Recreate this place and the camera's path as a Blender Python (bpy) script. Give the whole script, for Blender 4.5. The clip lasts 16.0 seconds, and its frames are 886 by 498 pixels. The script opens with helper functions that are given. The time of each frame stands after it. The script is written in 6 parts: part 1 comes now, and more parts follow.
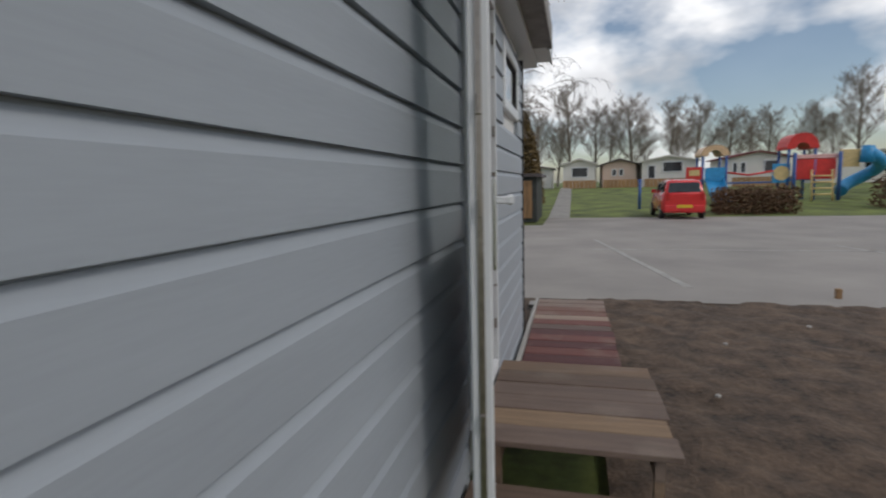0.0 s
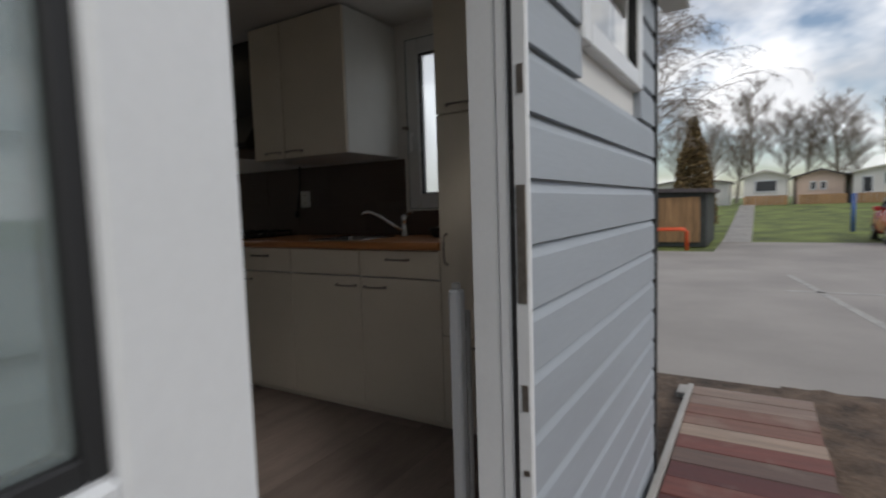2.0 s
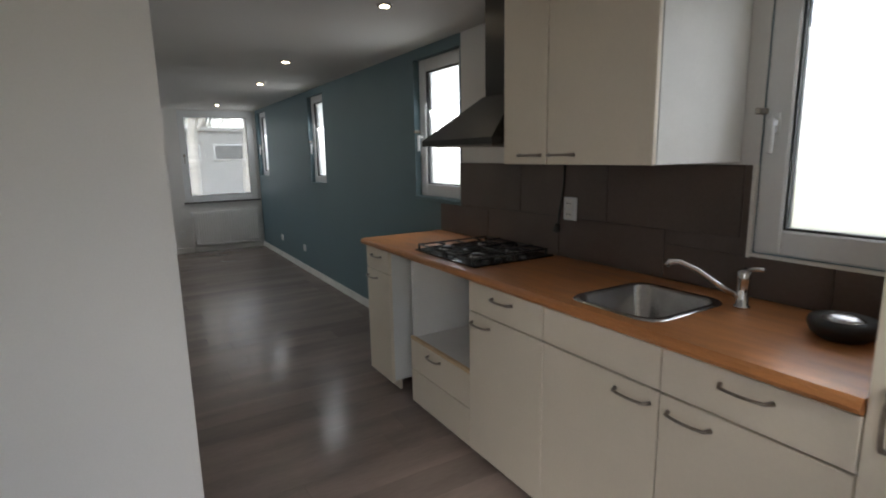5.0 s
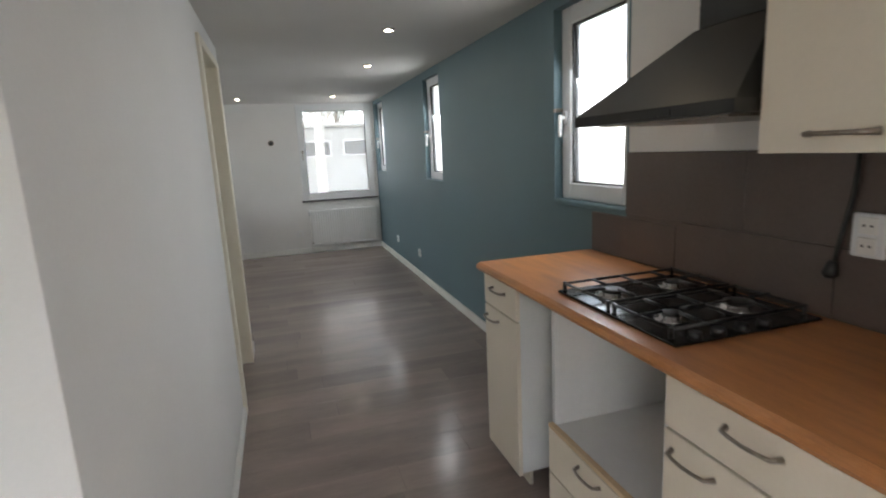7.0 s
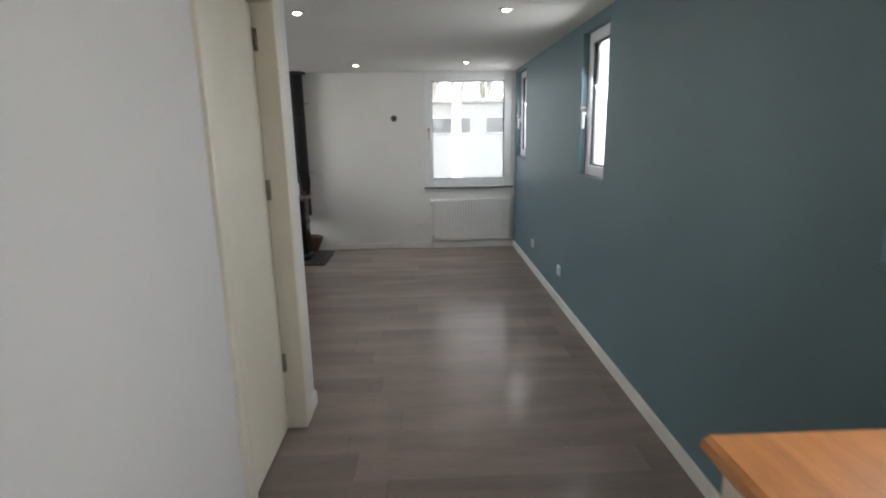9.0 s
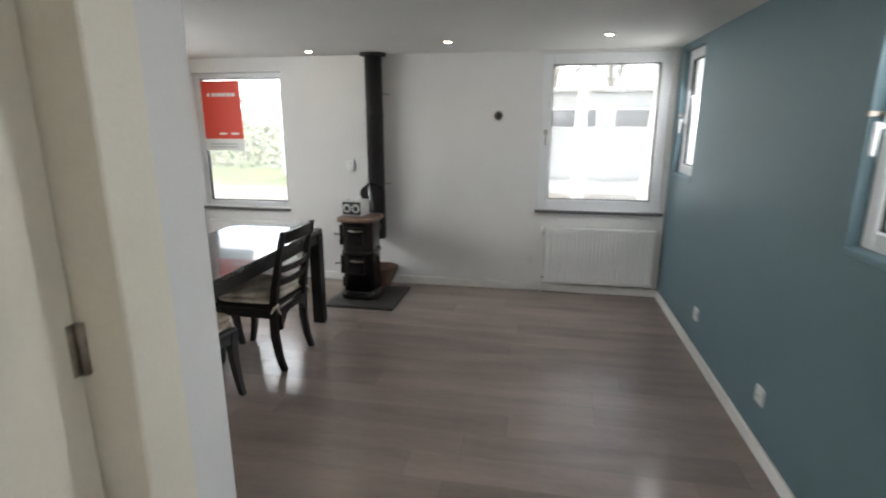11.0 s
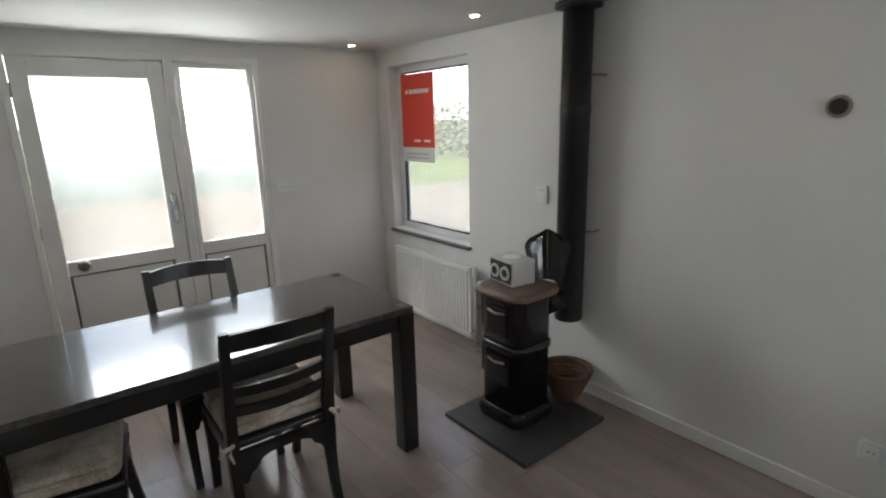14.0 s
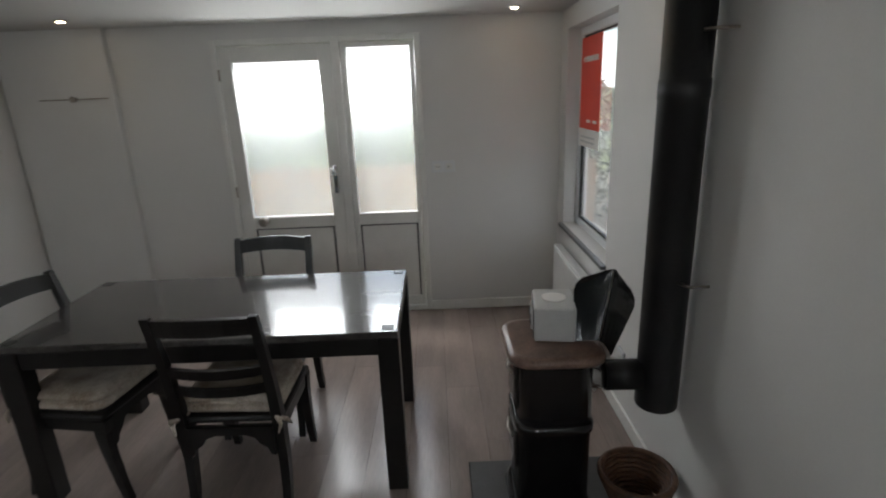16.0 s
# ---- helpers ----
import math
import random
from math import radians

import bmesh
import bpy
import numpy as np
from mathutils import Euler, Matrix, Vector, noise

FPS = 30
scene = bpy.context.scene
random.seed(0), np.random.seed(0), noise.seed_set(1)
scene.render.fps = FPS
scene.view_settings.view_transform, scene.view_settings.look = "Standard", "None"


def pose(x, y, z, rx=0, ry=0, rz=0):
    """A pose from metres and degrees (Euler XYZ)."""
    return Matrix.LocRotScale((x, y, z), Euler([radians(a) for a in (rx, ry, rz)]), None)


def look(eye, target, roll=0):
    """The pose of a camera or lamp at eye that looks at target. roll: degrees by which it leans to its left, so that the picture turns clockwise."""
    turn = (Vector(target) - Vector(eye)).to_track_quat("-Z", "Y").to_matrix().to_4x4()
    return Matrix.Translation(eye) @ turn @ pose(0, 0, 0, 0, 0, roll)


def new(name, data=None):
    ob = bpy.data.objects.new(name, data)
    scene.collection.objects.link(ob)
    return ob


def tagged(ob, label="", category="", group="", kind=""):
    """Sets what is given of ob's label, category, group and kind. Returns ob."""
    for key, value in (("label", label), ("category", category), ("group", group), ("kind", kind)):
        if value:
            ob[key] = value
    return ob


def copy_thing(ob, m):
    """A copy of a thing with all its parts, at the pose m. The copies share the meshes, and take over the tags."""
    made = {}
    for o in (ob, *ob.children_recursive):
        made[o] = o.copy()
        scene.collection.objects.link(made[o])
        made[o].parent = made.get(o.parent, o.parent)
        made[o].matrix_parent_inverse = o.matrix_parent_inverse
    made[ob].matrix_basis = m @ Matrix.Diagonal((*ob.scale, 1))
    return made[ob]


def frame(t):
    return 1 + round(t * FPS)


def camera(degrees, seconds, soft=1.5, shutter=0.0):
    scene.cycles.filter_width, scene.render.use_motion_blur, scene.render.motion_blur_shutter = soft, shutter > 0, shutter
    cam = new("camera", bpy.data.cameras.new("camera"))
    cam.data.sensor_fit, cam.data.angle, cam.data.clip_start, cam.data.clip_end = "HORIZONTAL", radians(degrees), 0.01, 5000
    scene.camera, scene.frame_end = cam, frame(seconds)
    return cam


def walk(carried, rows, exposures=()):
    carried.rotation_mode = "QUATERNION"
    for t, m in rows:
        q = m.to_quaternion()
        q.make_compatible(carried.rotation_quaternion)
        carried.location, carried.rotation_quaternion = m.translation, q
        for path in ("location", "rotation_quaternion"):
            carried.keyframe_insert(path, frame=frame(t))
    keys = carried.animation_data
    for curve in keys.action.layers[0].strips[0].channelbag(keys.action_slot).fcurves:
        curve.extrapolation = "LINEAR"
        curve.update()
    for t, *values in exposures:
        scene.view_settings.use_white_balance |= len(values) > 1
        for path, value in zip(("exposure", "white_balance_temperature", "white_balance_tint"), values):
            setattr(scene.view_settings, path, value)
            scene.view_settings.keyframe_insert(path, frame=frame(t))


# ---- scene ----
cam = camera(81.0, 16.0, 2.0, 0.4)
PATH = [
    (0, (-4.505, -0.62, 1.039), (-2.581, -0.132, 0.795), -1.4),
    (0.5, (-3.983, -0.678, 1.02), (-2.025, -0.348, 0.78), -1.4),
    (1, (-3.505, -0.716, 1.028), (-1.586, -0.187, 0.825), -2.5),
    (1.5, (-3.056, -0.685, 1.037), (-1.181, 0.003, 0.919), -1.7),
    (2, (-2.608, -0.617, 1.062), (-0.904, 0.419, 0.901), -1.8),
    (2.5, (-2.415, -0.56, 1.189), (-0.968, 0.787, 0.885), 1.6),
    (3, (-2.227, -0.405, 1.291), (-1.107, 1.209, 0.917), 1.9),
    (5.5, (-1.759, 0.421, 1.414), (-0.79, 2.134, 1.056), -2.2),
    (6, (-1.637, 0.641, 1.408), (-0.81, 2.425, 1.04), -2.7),
    (6.5, (-1.517, 0.856, 1.414), (-0.833, 2.696, 1.033), -3.1),
    (7, (-1.422, 1.144, 1.409), (-0.847, 3.022, 1.033), -2.8),
    (7.5, (-1.345, 1.407, 1.433), (-0.831, 3.301, 1.047), -2.0),
    (8, (-1.199, 1.758, 1.426), (-0.847, 3.676, 0.982), -1.3),
    (8.5, (-1.101, 2.099, 1.429), (-0.939, 4.043, 0.989), -1.2),
    (11, (-1.079, 4.178, 1.565), (-1.44, 6.086, 1.085), 0.0),
    (11.5, (-0.967, 4.57, 1.594), (-1.646, 6.383, 1.092), -0.2),
    (12, (-0.914, 4.983, 1.606), (-1.771, 6.733, 1.158), 0.5),
    (12.5, (-0.857, 5.346, 1.616), (-1.789, 7.053, 1.15), -0.7),
    (13, (-0.796, 5.746, 1.63), (-2.038, 7.249, 1.185), -0.6),
    (13.5, (-0.791, 6.19, 1.615), (-2.205, 7.538, 1.185), 0.2),
    (14, (-0.843, 6.575, 1.602), (-2.365, 7.778, 1.116), -1.5),
    (14.5, (-0.854, 6.998, 1.628), (-2.571, 7.877, 1.1), -1.2),
    (15, (-0.908, 7.372, 1.612), (-2.763, 7.946, 1.132), -1.0),
    (15.5, (-0.946, 7.711, 1.63), (-2.835, 8.051, 1.07), -2.6),
    (16, (-0.87, 8.07, 1.649), (-2.785, 8.08, 1.072), -2.3),
]
EXPOSURES = [(0.0, -0.5), (0.5, -0.35), (1.0, -0.12), (2.0, -0.28), (2.6, -0.3), (3.1, 0.0), (3.7, 0.5), (5.0, 1.9), (5.5, 2.15), (6.5, 2.65), (8.0, 2.85), (11.0, 3.0), (12.5, 2.75), (14.0, 2.38), (16.0, 1.9)]
walk(cam, [(t, look(eye, target, roll)) for t, eye, target, roll in PATH], EXPOSURES)

# ---- world and sun ----
world = bpy.data.worlds.new("sky")
scene.world = world
world.use_nodes = True
wn, wl = world.node_tree.nodes, world.node_tree.links
wn.clear()
w_out, w_bg = wn.new("ShaderNodeOutputWorld"), wn.new("ShaderNodeBackground")
w_sky = wn.new("ShaderNodeTexSky")
w_sky.sky_type, w_sky.sun_disc = "NISHITA", False
w_sky.sun_elevation, w_sky.sun_rotation = radians(42), radians(205)
w_tc, w_map, w_noise, w_ramp, w_mix = (wn.new("ShaderNodeTexCoord"), wn.new("ShaderNodeMapping"), wn.new("ShaderNodeTexNoise"),
                                       wn.new("ShaderNodeValToRGB"), wn.new("ShaderNodeMix"))
w_map.inputs["Scale"].default_value = (1.6, 1.6, 3.0)
w_map.inputs["Location"].default_value = (0.35, 0.2, 0.1)
w_noise.inputs["Scale"].default_value, w_noise.inputs["Detail"].default_value = 2.1, 5
w_ramp.color_ramp.elements[0].position, w_ramp.color_ramp.elements[1].position = 0.42, 0.56
w_ramp.color_ramp.elements[0].color = (0.05, 0.05, 0.05, 1)
w_mix.data_type = "RGBA"
w_grey, w_shade = wn.new("ShaderNodeTexNoise"), wn.new("ShaderNodeMix")
w_grey.inputs["Scale"].default_value, w_grey.inputs["Detail"].default_value = 3.4, 4
w_shade.data_type = "RGBA"
w_shade.inputs["A"].default_value, w_shade.inputs["B"].default_value = (6.2, 6.35, 6.7, 1), (11.0, 11.1, 11.4, 1)
w_lift = wn.new("ShaderNodeMapRange")
w_lift.inputs["From Min"].default_value, w_lift.inputs["From Max"].default_value = 0.36, 0.62
wl.new(w_map.outputs[0], w_grey.inputs["Vector"])
wl.new(w_grey.outputs["Fac"], w_lift.inputs["Value"])
wl.new(w_lift.outputs[0], w_shade.inputs["Factor"])
wl.new(w_shade.outputs["Result"], w_mix.inputs["B"])
w_bg.inputs["Strength"].default_value = 0.135
wl.new(w_tc.outputs["Generated"], w_map.inputs["Vector"])
wl.new(w_map.outputs[0], w_noise.inputs["Vector"])
wl.new(w_noise.outputs["Fac"], w_ramp.inputs["Fac"])
wl.new(w_ramp.outputs["Color"], w_mix.inputs["Factor"])
wl.new(w_sky.outputs[0], w_mix.inputs["A"])
wl.new(w_mix.outputs["Result"], w_bg.inputs["Color"])
wl.new(w_bg.outputs[0], w_out.inputs["Surface"])
sun = new("sun", bpy.data.lights.new("sun", "SUN"))
sun.data.energy, sun.data.angle, sun.data.color = 1.05, radians(14), (1.0, 0.95, 0.88)
sun.matrix_world = look((-20, -42, 42), (0, 0, 0))


def window_light(eye, target, wide, high, watts):
    """The sky's light in a window's opening."""
    lamp = new("window_skylight", bpy.data.lights.new("window_skylight", "AREA"))
    lamp.data.shape, lamp.data.size, lamp.data.size_y, lamp.data.energy = "RECTANGLE", wide, high, watts
    lamp.data.color = (0.95, 0.98, 1.0)
    lamp.matrix_world = look(eye, target)


for yc, zc, wide, high, watts in ((0.895, 1.555, 0.44, 0.84, 0.3), (3.365, 1.60, 0.42, 0.80, 0.95), (5.955, 1.605, 0.40, 0.82, 1.1), (8.56, 1.625, 0.42, 0.82, 1.0)):
    window_light((0.135, yc, zc), (-1, yc, zc - 0.55), wide, high, watts)
window_light((-4.80, 6.975, 1.71), (-3, 6.975, 0.7), 0.58, 0.38, 2.1)
window_light((-4.80, 7.68, 1.74), (-3, 7.68, 0.7), 0.40, 0.46, 1.7)


# ---- materials ----
def mat(name, base, rough=0.6, metal=0.0, vary=0.12, scale=6.0, bump=0.0, fine=90.0, stretch=(1, 1, 1), rnd=0.0, other=None,
        emit=0.0, coat=0.0, dirt=0.0):
    """A procedural surface: base colour varied by coarse and fine noise, gloss varied a little, fine relief."""
    m = bpy.data.materials.new(name)
    m.use_nodes = True
    n, l = m.node_tree.nodes, m.node_tree.links
    b = n["Principled BSDF"]
    b.inputs["Roughness"].default_value, b.inputs["Metallic"].default_value = rough, metal
    b.inputs["Coat Weight"].default_value = coat
    tc, mp = n.new("ShaderNodeTexCoord"), n.new("ShaderNodeMapping")
    mp.inputs["Scale"].default_value = stretch
    l.new(tc.outputs["Object"], mp.inputs["Vector"])
    big, small = n.new("ShaderNodeTexNoise"), n.new("ShaderNodeTexNoise")
    big.inputs["Scale"].default_value, big.inputs["Detail"].default_value = scale, 5
    small.inputs["Scale"].default_value, small.inputs["Detail"].default_value = fine, 4
    for q in (big, small):
        l.new(mp.outputs[0], q.inputs["Vector"])
    add = n.new("ShaderNodeMath")
    add.operation = "MULTIPLY_ADD"
    add.inputs[1].default_value = 0.45
    l.new(small.outputs["Fac"], add.inputs[0])
    l.new(big.outputs["Fac"], add.inputs[2])
    mix = n.new("ShaderNodeMix")
    mix.data_type = "RGBA"
    lo = other or tuple(c * (1 - 2.2 * vary) for c in base)
    hi = tuple(min(1, c * (1 + 1.0 * vary)) for c in base)
    mix.inputs["A"].default_value, mix.inputs["B"].default_value = (*lo, 1), (*hi, 1)
    rng = n.new("ShaderNodeMapRange")
    rng.inputs["From Min"].default_value, rng.inputs["From Max"].default_value = 0.42, 0.98
    l.new(add.outputs[0], rng.inputs["Value"])
    l.new(rng.outputs[0], mix.inputs["Factor"])
    col = mix.outputs["Result"]
    if rnd:
        oi, hsv = n.new("ShaderNodeObjectInfo"), n.new("ShaderNodeHueSaturation")
        vr = n.new("ShaderNodeMapRange")
        vr.inputs["To Min"].default_value, vr.inputs["To Max"].default_value = 1 - rnd, 1 + rnd
        l.new(oi.outputs["Random"], vr.inputs["Value"])
        l.new(vr.outputs[0], hsv.inputs["Value"])
        l.new(col, hsv.inputs["Color"])
        col = hsv.outputs["Color"]
    l.new(col, b.inputs["Base Color"])
    rr = n.new("ShaderNodeMapRange")
    rr.inputs["To Min"].default_value, rr.inputs["To Max"].default_value = max(0.02, rough * 0.85), min(1, rough * 1.15)
    l.new(big.outputs["Fac"], rr.inputs["Value"])
    l.new(rr.outputs[0], b.inputs["Roughness"])
    if bump:
        bp = n.new("ShaderNodeBump")
        bp.inputs["Strength"].default_value, bp.inputs["Distance"].default_value = 0.6, bump
        l.new(add.outputs[0], bp.inputs["Height"])
        l.new(bp.outputs[0], b.inputs["Normal"])
    if emit:
        b.inputs["Emission Color"].default_value, b.inputs["Emission Strength"].default_value = (*base, 1), emit
    return m


def glass_mat(name, rough, tint=(1, 1, 1), ior=1.45, bump=0.0, scale=60.0, film=0.0, film_tint=(0.8, 0.82, 0.82), through_film=True):
    m = bpy.data.materials.new(name)
    m.use_nodes = True
    n, l = m.node_tree.nodes, m.node_tree.links
    b = n["Principled BSDF"]
    b.inputs["Base Color"].default_value = (*tint, 1)
    b.inputs["Transmission Weight"].default_value, b.inputs["Roughness"].default_value, b.inputs["IOR"].default_value = 1, rough, ior
    if bump:
        tc, mp, t, bp = n.new("ShaderNodeTexCoord"), n.new("ShaderNodeMapping"), n.new("ShaderNodeTexNoise"), n.new("ShaderNodeBump")
        mp.inputs["Scale"].default_value = (1, 1, 0.3)
        t.inputs["Scale"].default_value = scale
        l.new(tc.outputs["Object"], mp.inputs["Vector"])
        l.new(mp.outputs[0], t.inputs["Vector"])
        bp.inputs["Distance"].default_value = bump
        l.new(t.outputs["Fac"], bp.inputs["Height"])
        l.new(bp.outputs[0], b.inputs["Normal"])
    if film:
        # a thin film of moisture, dirt or painted-in glare haze that scatters light
        f = n.new("ShaderNodeBsdfTranslucent") if through_film else n.new("ShaderNodeBsdfDiffuse")
        f.inputs["Color"].default_value = (*film_tint, 1)
        mx, tn, rg, tq = n.new("ShaderNodeMixShader"), n.new("ShaderNodeTexNoise"), n.new("ShaderNodeMapRange"), n.new("ShaderNodeTexCoord")
        tn.inputs["Scale"].default_value = 5
        l.new(tq.outputs["Object"], tn.inputs["Vector"])
        rg.inputs["To Min"].default_value, rg.inputs["To Max"].default_value = film * 0.6, min(1, film * 1.4)
        l.new(tn.outputs["Fac"], rg.inputs["Value"])
        l.new(rg.outputs[0], mx.inputs[0])
        l.new(b.outputs[0], mx.inputs[1])
        l.new(f.outputs[0], mx.inputs[2])
        l.new(mx.outputs[0], n["Material Output"].inputs["Surface"])
    return m


def plank_mat(name, tones):
    """Weathered planks: each plank takes one of several tones, with streaks and pale worn patches along it."""
    m = mat(name, (0.5, 0.5, 0.5), 0.72, vary=0.3, scale=4, fine=50, stretch=(9, 0.8, 3), bump=0.003)
    n, l = m.node_tree.nodes, m.node_tree.links
    b = n["Principled BSDF"]
    grain = b.inputs["Base Color"].links[0].from_socket
    oi, ramp = n.new("ShaderNodeObjectInfo"), n.new("ShaderNodeValToRGB")
    ramp.color_ramp.interpolation = "CONSTANT"
    while len(ramp.color_ramp.elements) < len(tones):
        ramp.color_ramp.elements.new(0.5)
    for k, tone in enumerate(tones):
        ramp.color_ramp.elements[k].position = k / len(tones)
        ramp.color_ramp.elements[k].color = (*tone, 1)
    l.new(oi.outputs["Random"], ramp.inputs["Fac"])
    tc, worn, rng2, pale, mul = n.new("ShaderNodeTexCoord"), n.new("ShaderNodeTexNoise"), n.new("ShaderNodeMapRange"), n.new("ShaderNodeMix"), n.new("ShaderNodeMix")
    worn.inputs["Scale"].default_value, worn.inputs["Detail"].default_value = 3.0, 6
    l.new(tc.outputs["Object"], worn.inputs["Vector"])
    rng2.inputs["From Min"].default_value, rng2.inputs["From Max"].default_value = 0.52, 0.75
    rng2.inputs["To Max"].default_value = 0.55
    l.new(worn.outputs["Fac"], rng2.inputs["Value"])
    pale.data_type = mul.data_type = "RGBA"
    pale.inputs["B"].default_value = (0.30, 0.24, 0.19, 1)
    l.new(rng2.outputs[0], pale.inputs["Factor"])
    l.new(ramp.outputs["Color"], pale.inputs["A"])
    mul.blend_type = "MULTIPLY"
    mul.inputs["Factor"].default_value = 1.0
    gain = n.new("ShaderNodeMix")
    gain.data_type, gain.blend_type = "RGBA", "ADD"
    gain.inputs["Factor"].default_value = 1.0
    l.new(grain, gain.inputs["A"])
    gain.inputs["B"].default_value = (0.5, 0.5, 0.5, 1)
    l.new(pale.outputs["Result"], mul.inputs["A"])
    l.new(gain.outputs["Result"], mul.inputs["B"])
    l.new(mul.outputs["Result"], b.inputs["Base Color"])
    return m


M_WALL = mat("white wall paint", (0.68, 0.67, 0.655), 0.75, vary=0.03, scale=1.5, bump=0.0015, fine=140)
# kept below the wall paint; the weaker light overhead is put into this colour
M_CEIL = mat("dimmed white ceiling paint", (0.60, 0.59, 0.57), 0.8, vary=0.03, scale=1.2, bump=0.001, fine=120)
M_BLUE = mat("teal blue wall paint", (0.118, 0.189, 0.220), 0.5, vary=0.06, scale=1.8, bump=0.0015, fine=140)
M_PLANK = mat("grey brown laminate", (0.265, 0.212, 0.188), 0.19, vary=0.11, scale=2.2, bump=0.0003, fine=22, stretch=(0.7, 4, 1), rnd=0.12)
M_GAP = mat("dark joint", (0.02, 0.017, 0.015), 0.9)
M_PVC = mat("white plastic frame", (0.69, 0.70, 0.71), 0.35, vary=0.03, scale=4)
M_TRIM = mat("white painted trim", (0.74, 0.73, 0.70), 0.45, vary=0.05, scale=5)
M_CREAM = mat("cream painted door", (0.73, 0.68, 0.57), 0.45, vary=0.04, scale=3)
M_CAB = mat("cream cabinet laminate", (0.73, 0.66, 0.55), 0.42, vary=0.03, scale=2.5, bump=0.0003)
M_CARC = mat("white carcass board", (0.72, 0.73, 0.72), 0.5, vary=0.03)
M_EDGE = mat("raw edge band", (0.60, 0.44, 0.27), 0.6, vary=0.12)
M_TOP = mat("beech worktop", (0.50, 0.21, 0.075), 0.33, vary=0.16, scale=4, fine=60, stretch=(6, 0.8, 4), bump=0.0003)
M_TILE = mat("brown grey tile", (0.105, 0.078, 0.066), 0.42, vary=0.12, scale=3, bump=0.0006, rnd=0.05)
M_GROUT = mat("grout", (0.13, 0.105, 0.095), 0.9)
M_STEEL = mat("stainless steel", (0.55, 0.55, 0.55), 0.24, 1.0, vary=0.08, scale=20)
M_CHROME = mat("chrome", (0.72, 0.72, 0.72), 0.12, 1.0, vary=0.03)
M_NICKEL = mat("aged nickel", (0.36, 0.32, 0.28), 0.35, 1.0, vary=0.15, scale=40)
M_HOB = mat("black enamel", (0.012, 0.012, 0.012), 0.16, vary=0.1)
M_IRON = mat("cast iron", (0.014, 0.013, 0.012), 0.38, vary=0.4, scale=12, bump=0.0015)
M_HOOD = mat("black painted metal", (0.012, 0.011, 0.010), 0.38, vary=0.2)
M_RUB = mat("black rubber seal", (0.015, 0.015, 0.016), 0.6)
M_TABLE = mat("black stained wood", (0.008, 0.007, 0.0065), 0.36, vary=0.5, scale=5, fine=50, stretch=(3, 0.7, 1), bump=0.0005)
M_TTOP = mat("worn black tabletop", (0.075, 0.07, 0.067), 0.17, coat=0.5, vary=0.5, scale=3.4, fine=40, stretch=(2, 0.8, 1), bump=0.0004, other=(0.010, 0.009, 0.009))
M_SEAT = mat("grubby off-white fabric", (0.52, 0.47, 0.41), 0.9, vary=0.28, scale=9, bump=0.006, fine=120, other=(0.19, 0.13, 0.085))
M_STOVE = mat("black enamelled iron", (0.010, 0.009, 0.009), 0.22, vary=0.4, scale=15, bump=0.0012)
M_STOVETOP = mat("rusty brown enamel", (0.16, 0.10, 0.075), 0.35, vary=0.4, scale=9, other=(0.05, 0.025, 0.018))
M_PIPE = mat("matt black stovepipe", (0.010, 0.010, 0.011), 0.5, vary=0.2)
M_SLAB = mat("dark slate slab", (0.045, 0.043, 0.043), 0.5, vary=0.25, scale=7, bump=0.001)
M_RAD = mat("white enamel", (0.76, 0.76, 0.75), 0.35, vary=0.03)
M_STONE = mat("grey stone sill", (0.11, 0.11, 0.115), 0.4, vary=0.2, scale=30)
M_RADIO = mat("silver plastic", (0.50, 0.50, 0.49), 0.38, vary=0.05)
M_DARK = mat("black plastic", (0.02, 0.02, 0.02), 0.45)
M_WICKER = mat("brown wicker", (0.10, 0.045, 0.022), 0.55, vary=0.3, scale=30, bump=0.002)
M_RED = mat("red poster print", (0.70, 0.055, 0.025), 0.5, vary=0.03)
M_PAPER = mat("white paper", (0.78, 0.76, 0.73), 0.6, vary=0.03)
M_SIDE = mat("blue grey siding", (0.335, 0.365, 0.40), 0.5, vary=0.05, scale=2, bump=0.0006, fine=30, stretch=(0.4, 4, 4))
M_DECK = plank_mat("weathered red decking", [(0.10, 0.034, 0.032), (0.17, 0.062, 0.050), (0.13, 0.085, 0.07), (0.20, 0.10, 0.075), (0.34, 0.25, 0.19), (0.24, 0.17, 0.135)])
M_PLAT = plank_mat("weathered brown plank", [(0.14, 0.095, 0.07), (0.20, 0.13, 0.085), (0.27, 0.18, 0.11), (0.17, 0.12, 0.095)])
M_SOIL = mat("dark bare soil", (0.115, 0.078, 0.053), 0.95, vary=0.38, scale=6, bump=0.05, fine=30)
M_ROAD = mat("pale worn asphalt", (0.31, 0.285, 0.26), 0.9, vary=0.14, scale=0.6, bump=0.002, fine=60)
M_LINE = mat("faded road paint", (0.38, 0.36, 0.335), 0.9, vary=0.15)
M_GRASS = mat("winter grass", (0.15, 0.185, 0.045), 0.95, vary=0.35, scale=0.9, bump=0.02, fine=12)
M_CONC = mat("concrete slab", (0.40, 0.38, 0.35), 0.9, vary=0.12, scale=3, rnd=0.1)
M_BARK = mat("grey bark", (0.26, 0.225, 0.185), 0.9, vary=0.3, scale=6, bump=0.004)
M_TWIG = mat("brown twigs", (0.27, 0.225, 0.185), 0.9, vary=0.25)
M_BIRCH = mat("white birch bark", (0.62, 0.60, 0.56), 0.75, vary=0.25, scale=4, stretch=(1, 1, 5), other=(0.16, 0.14, 0.13))
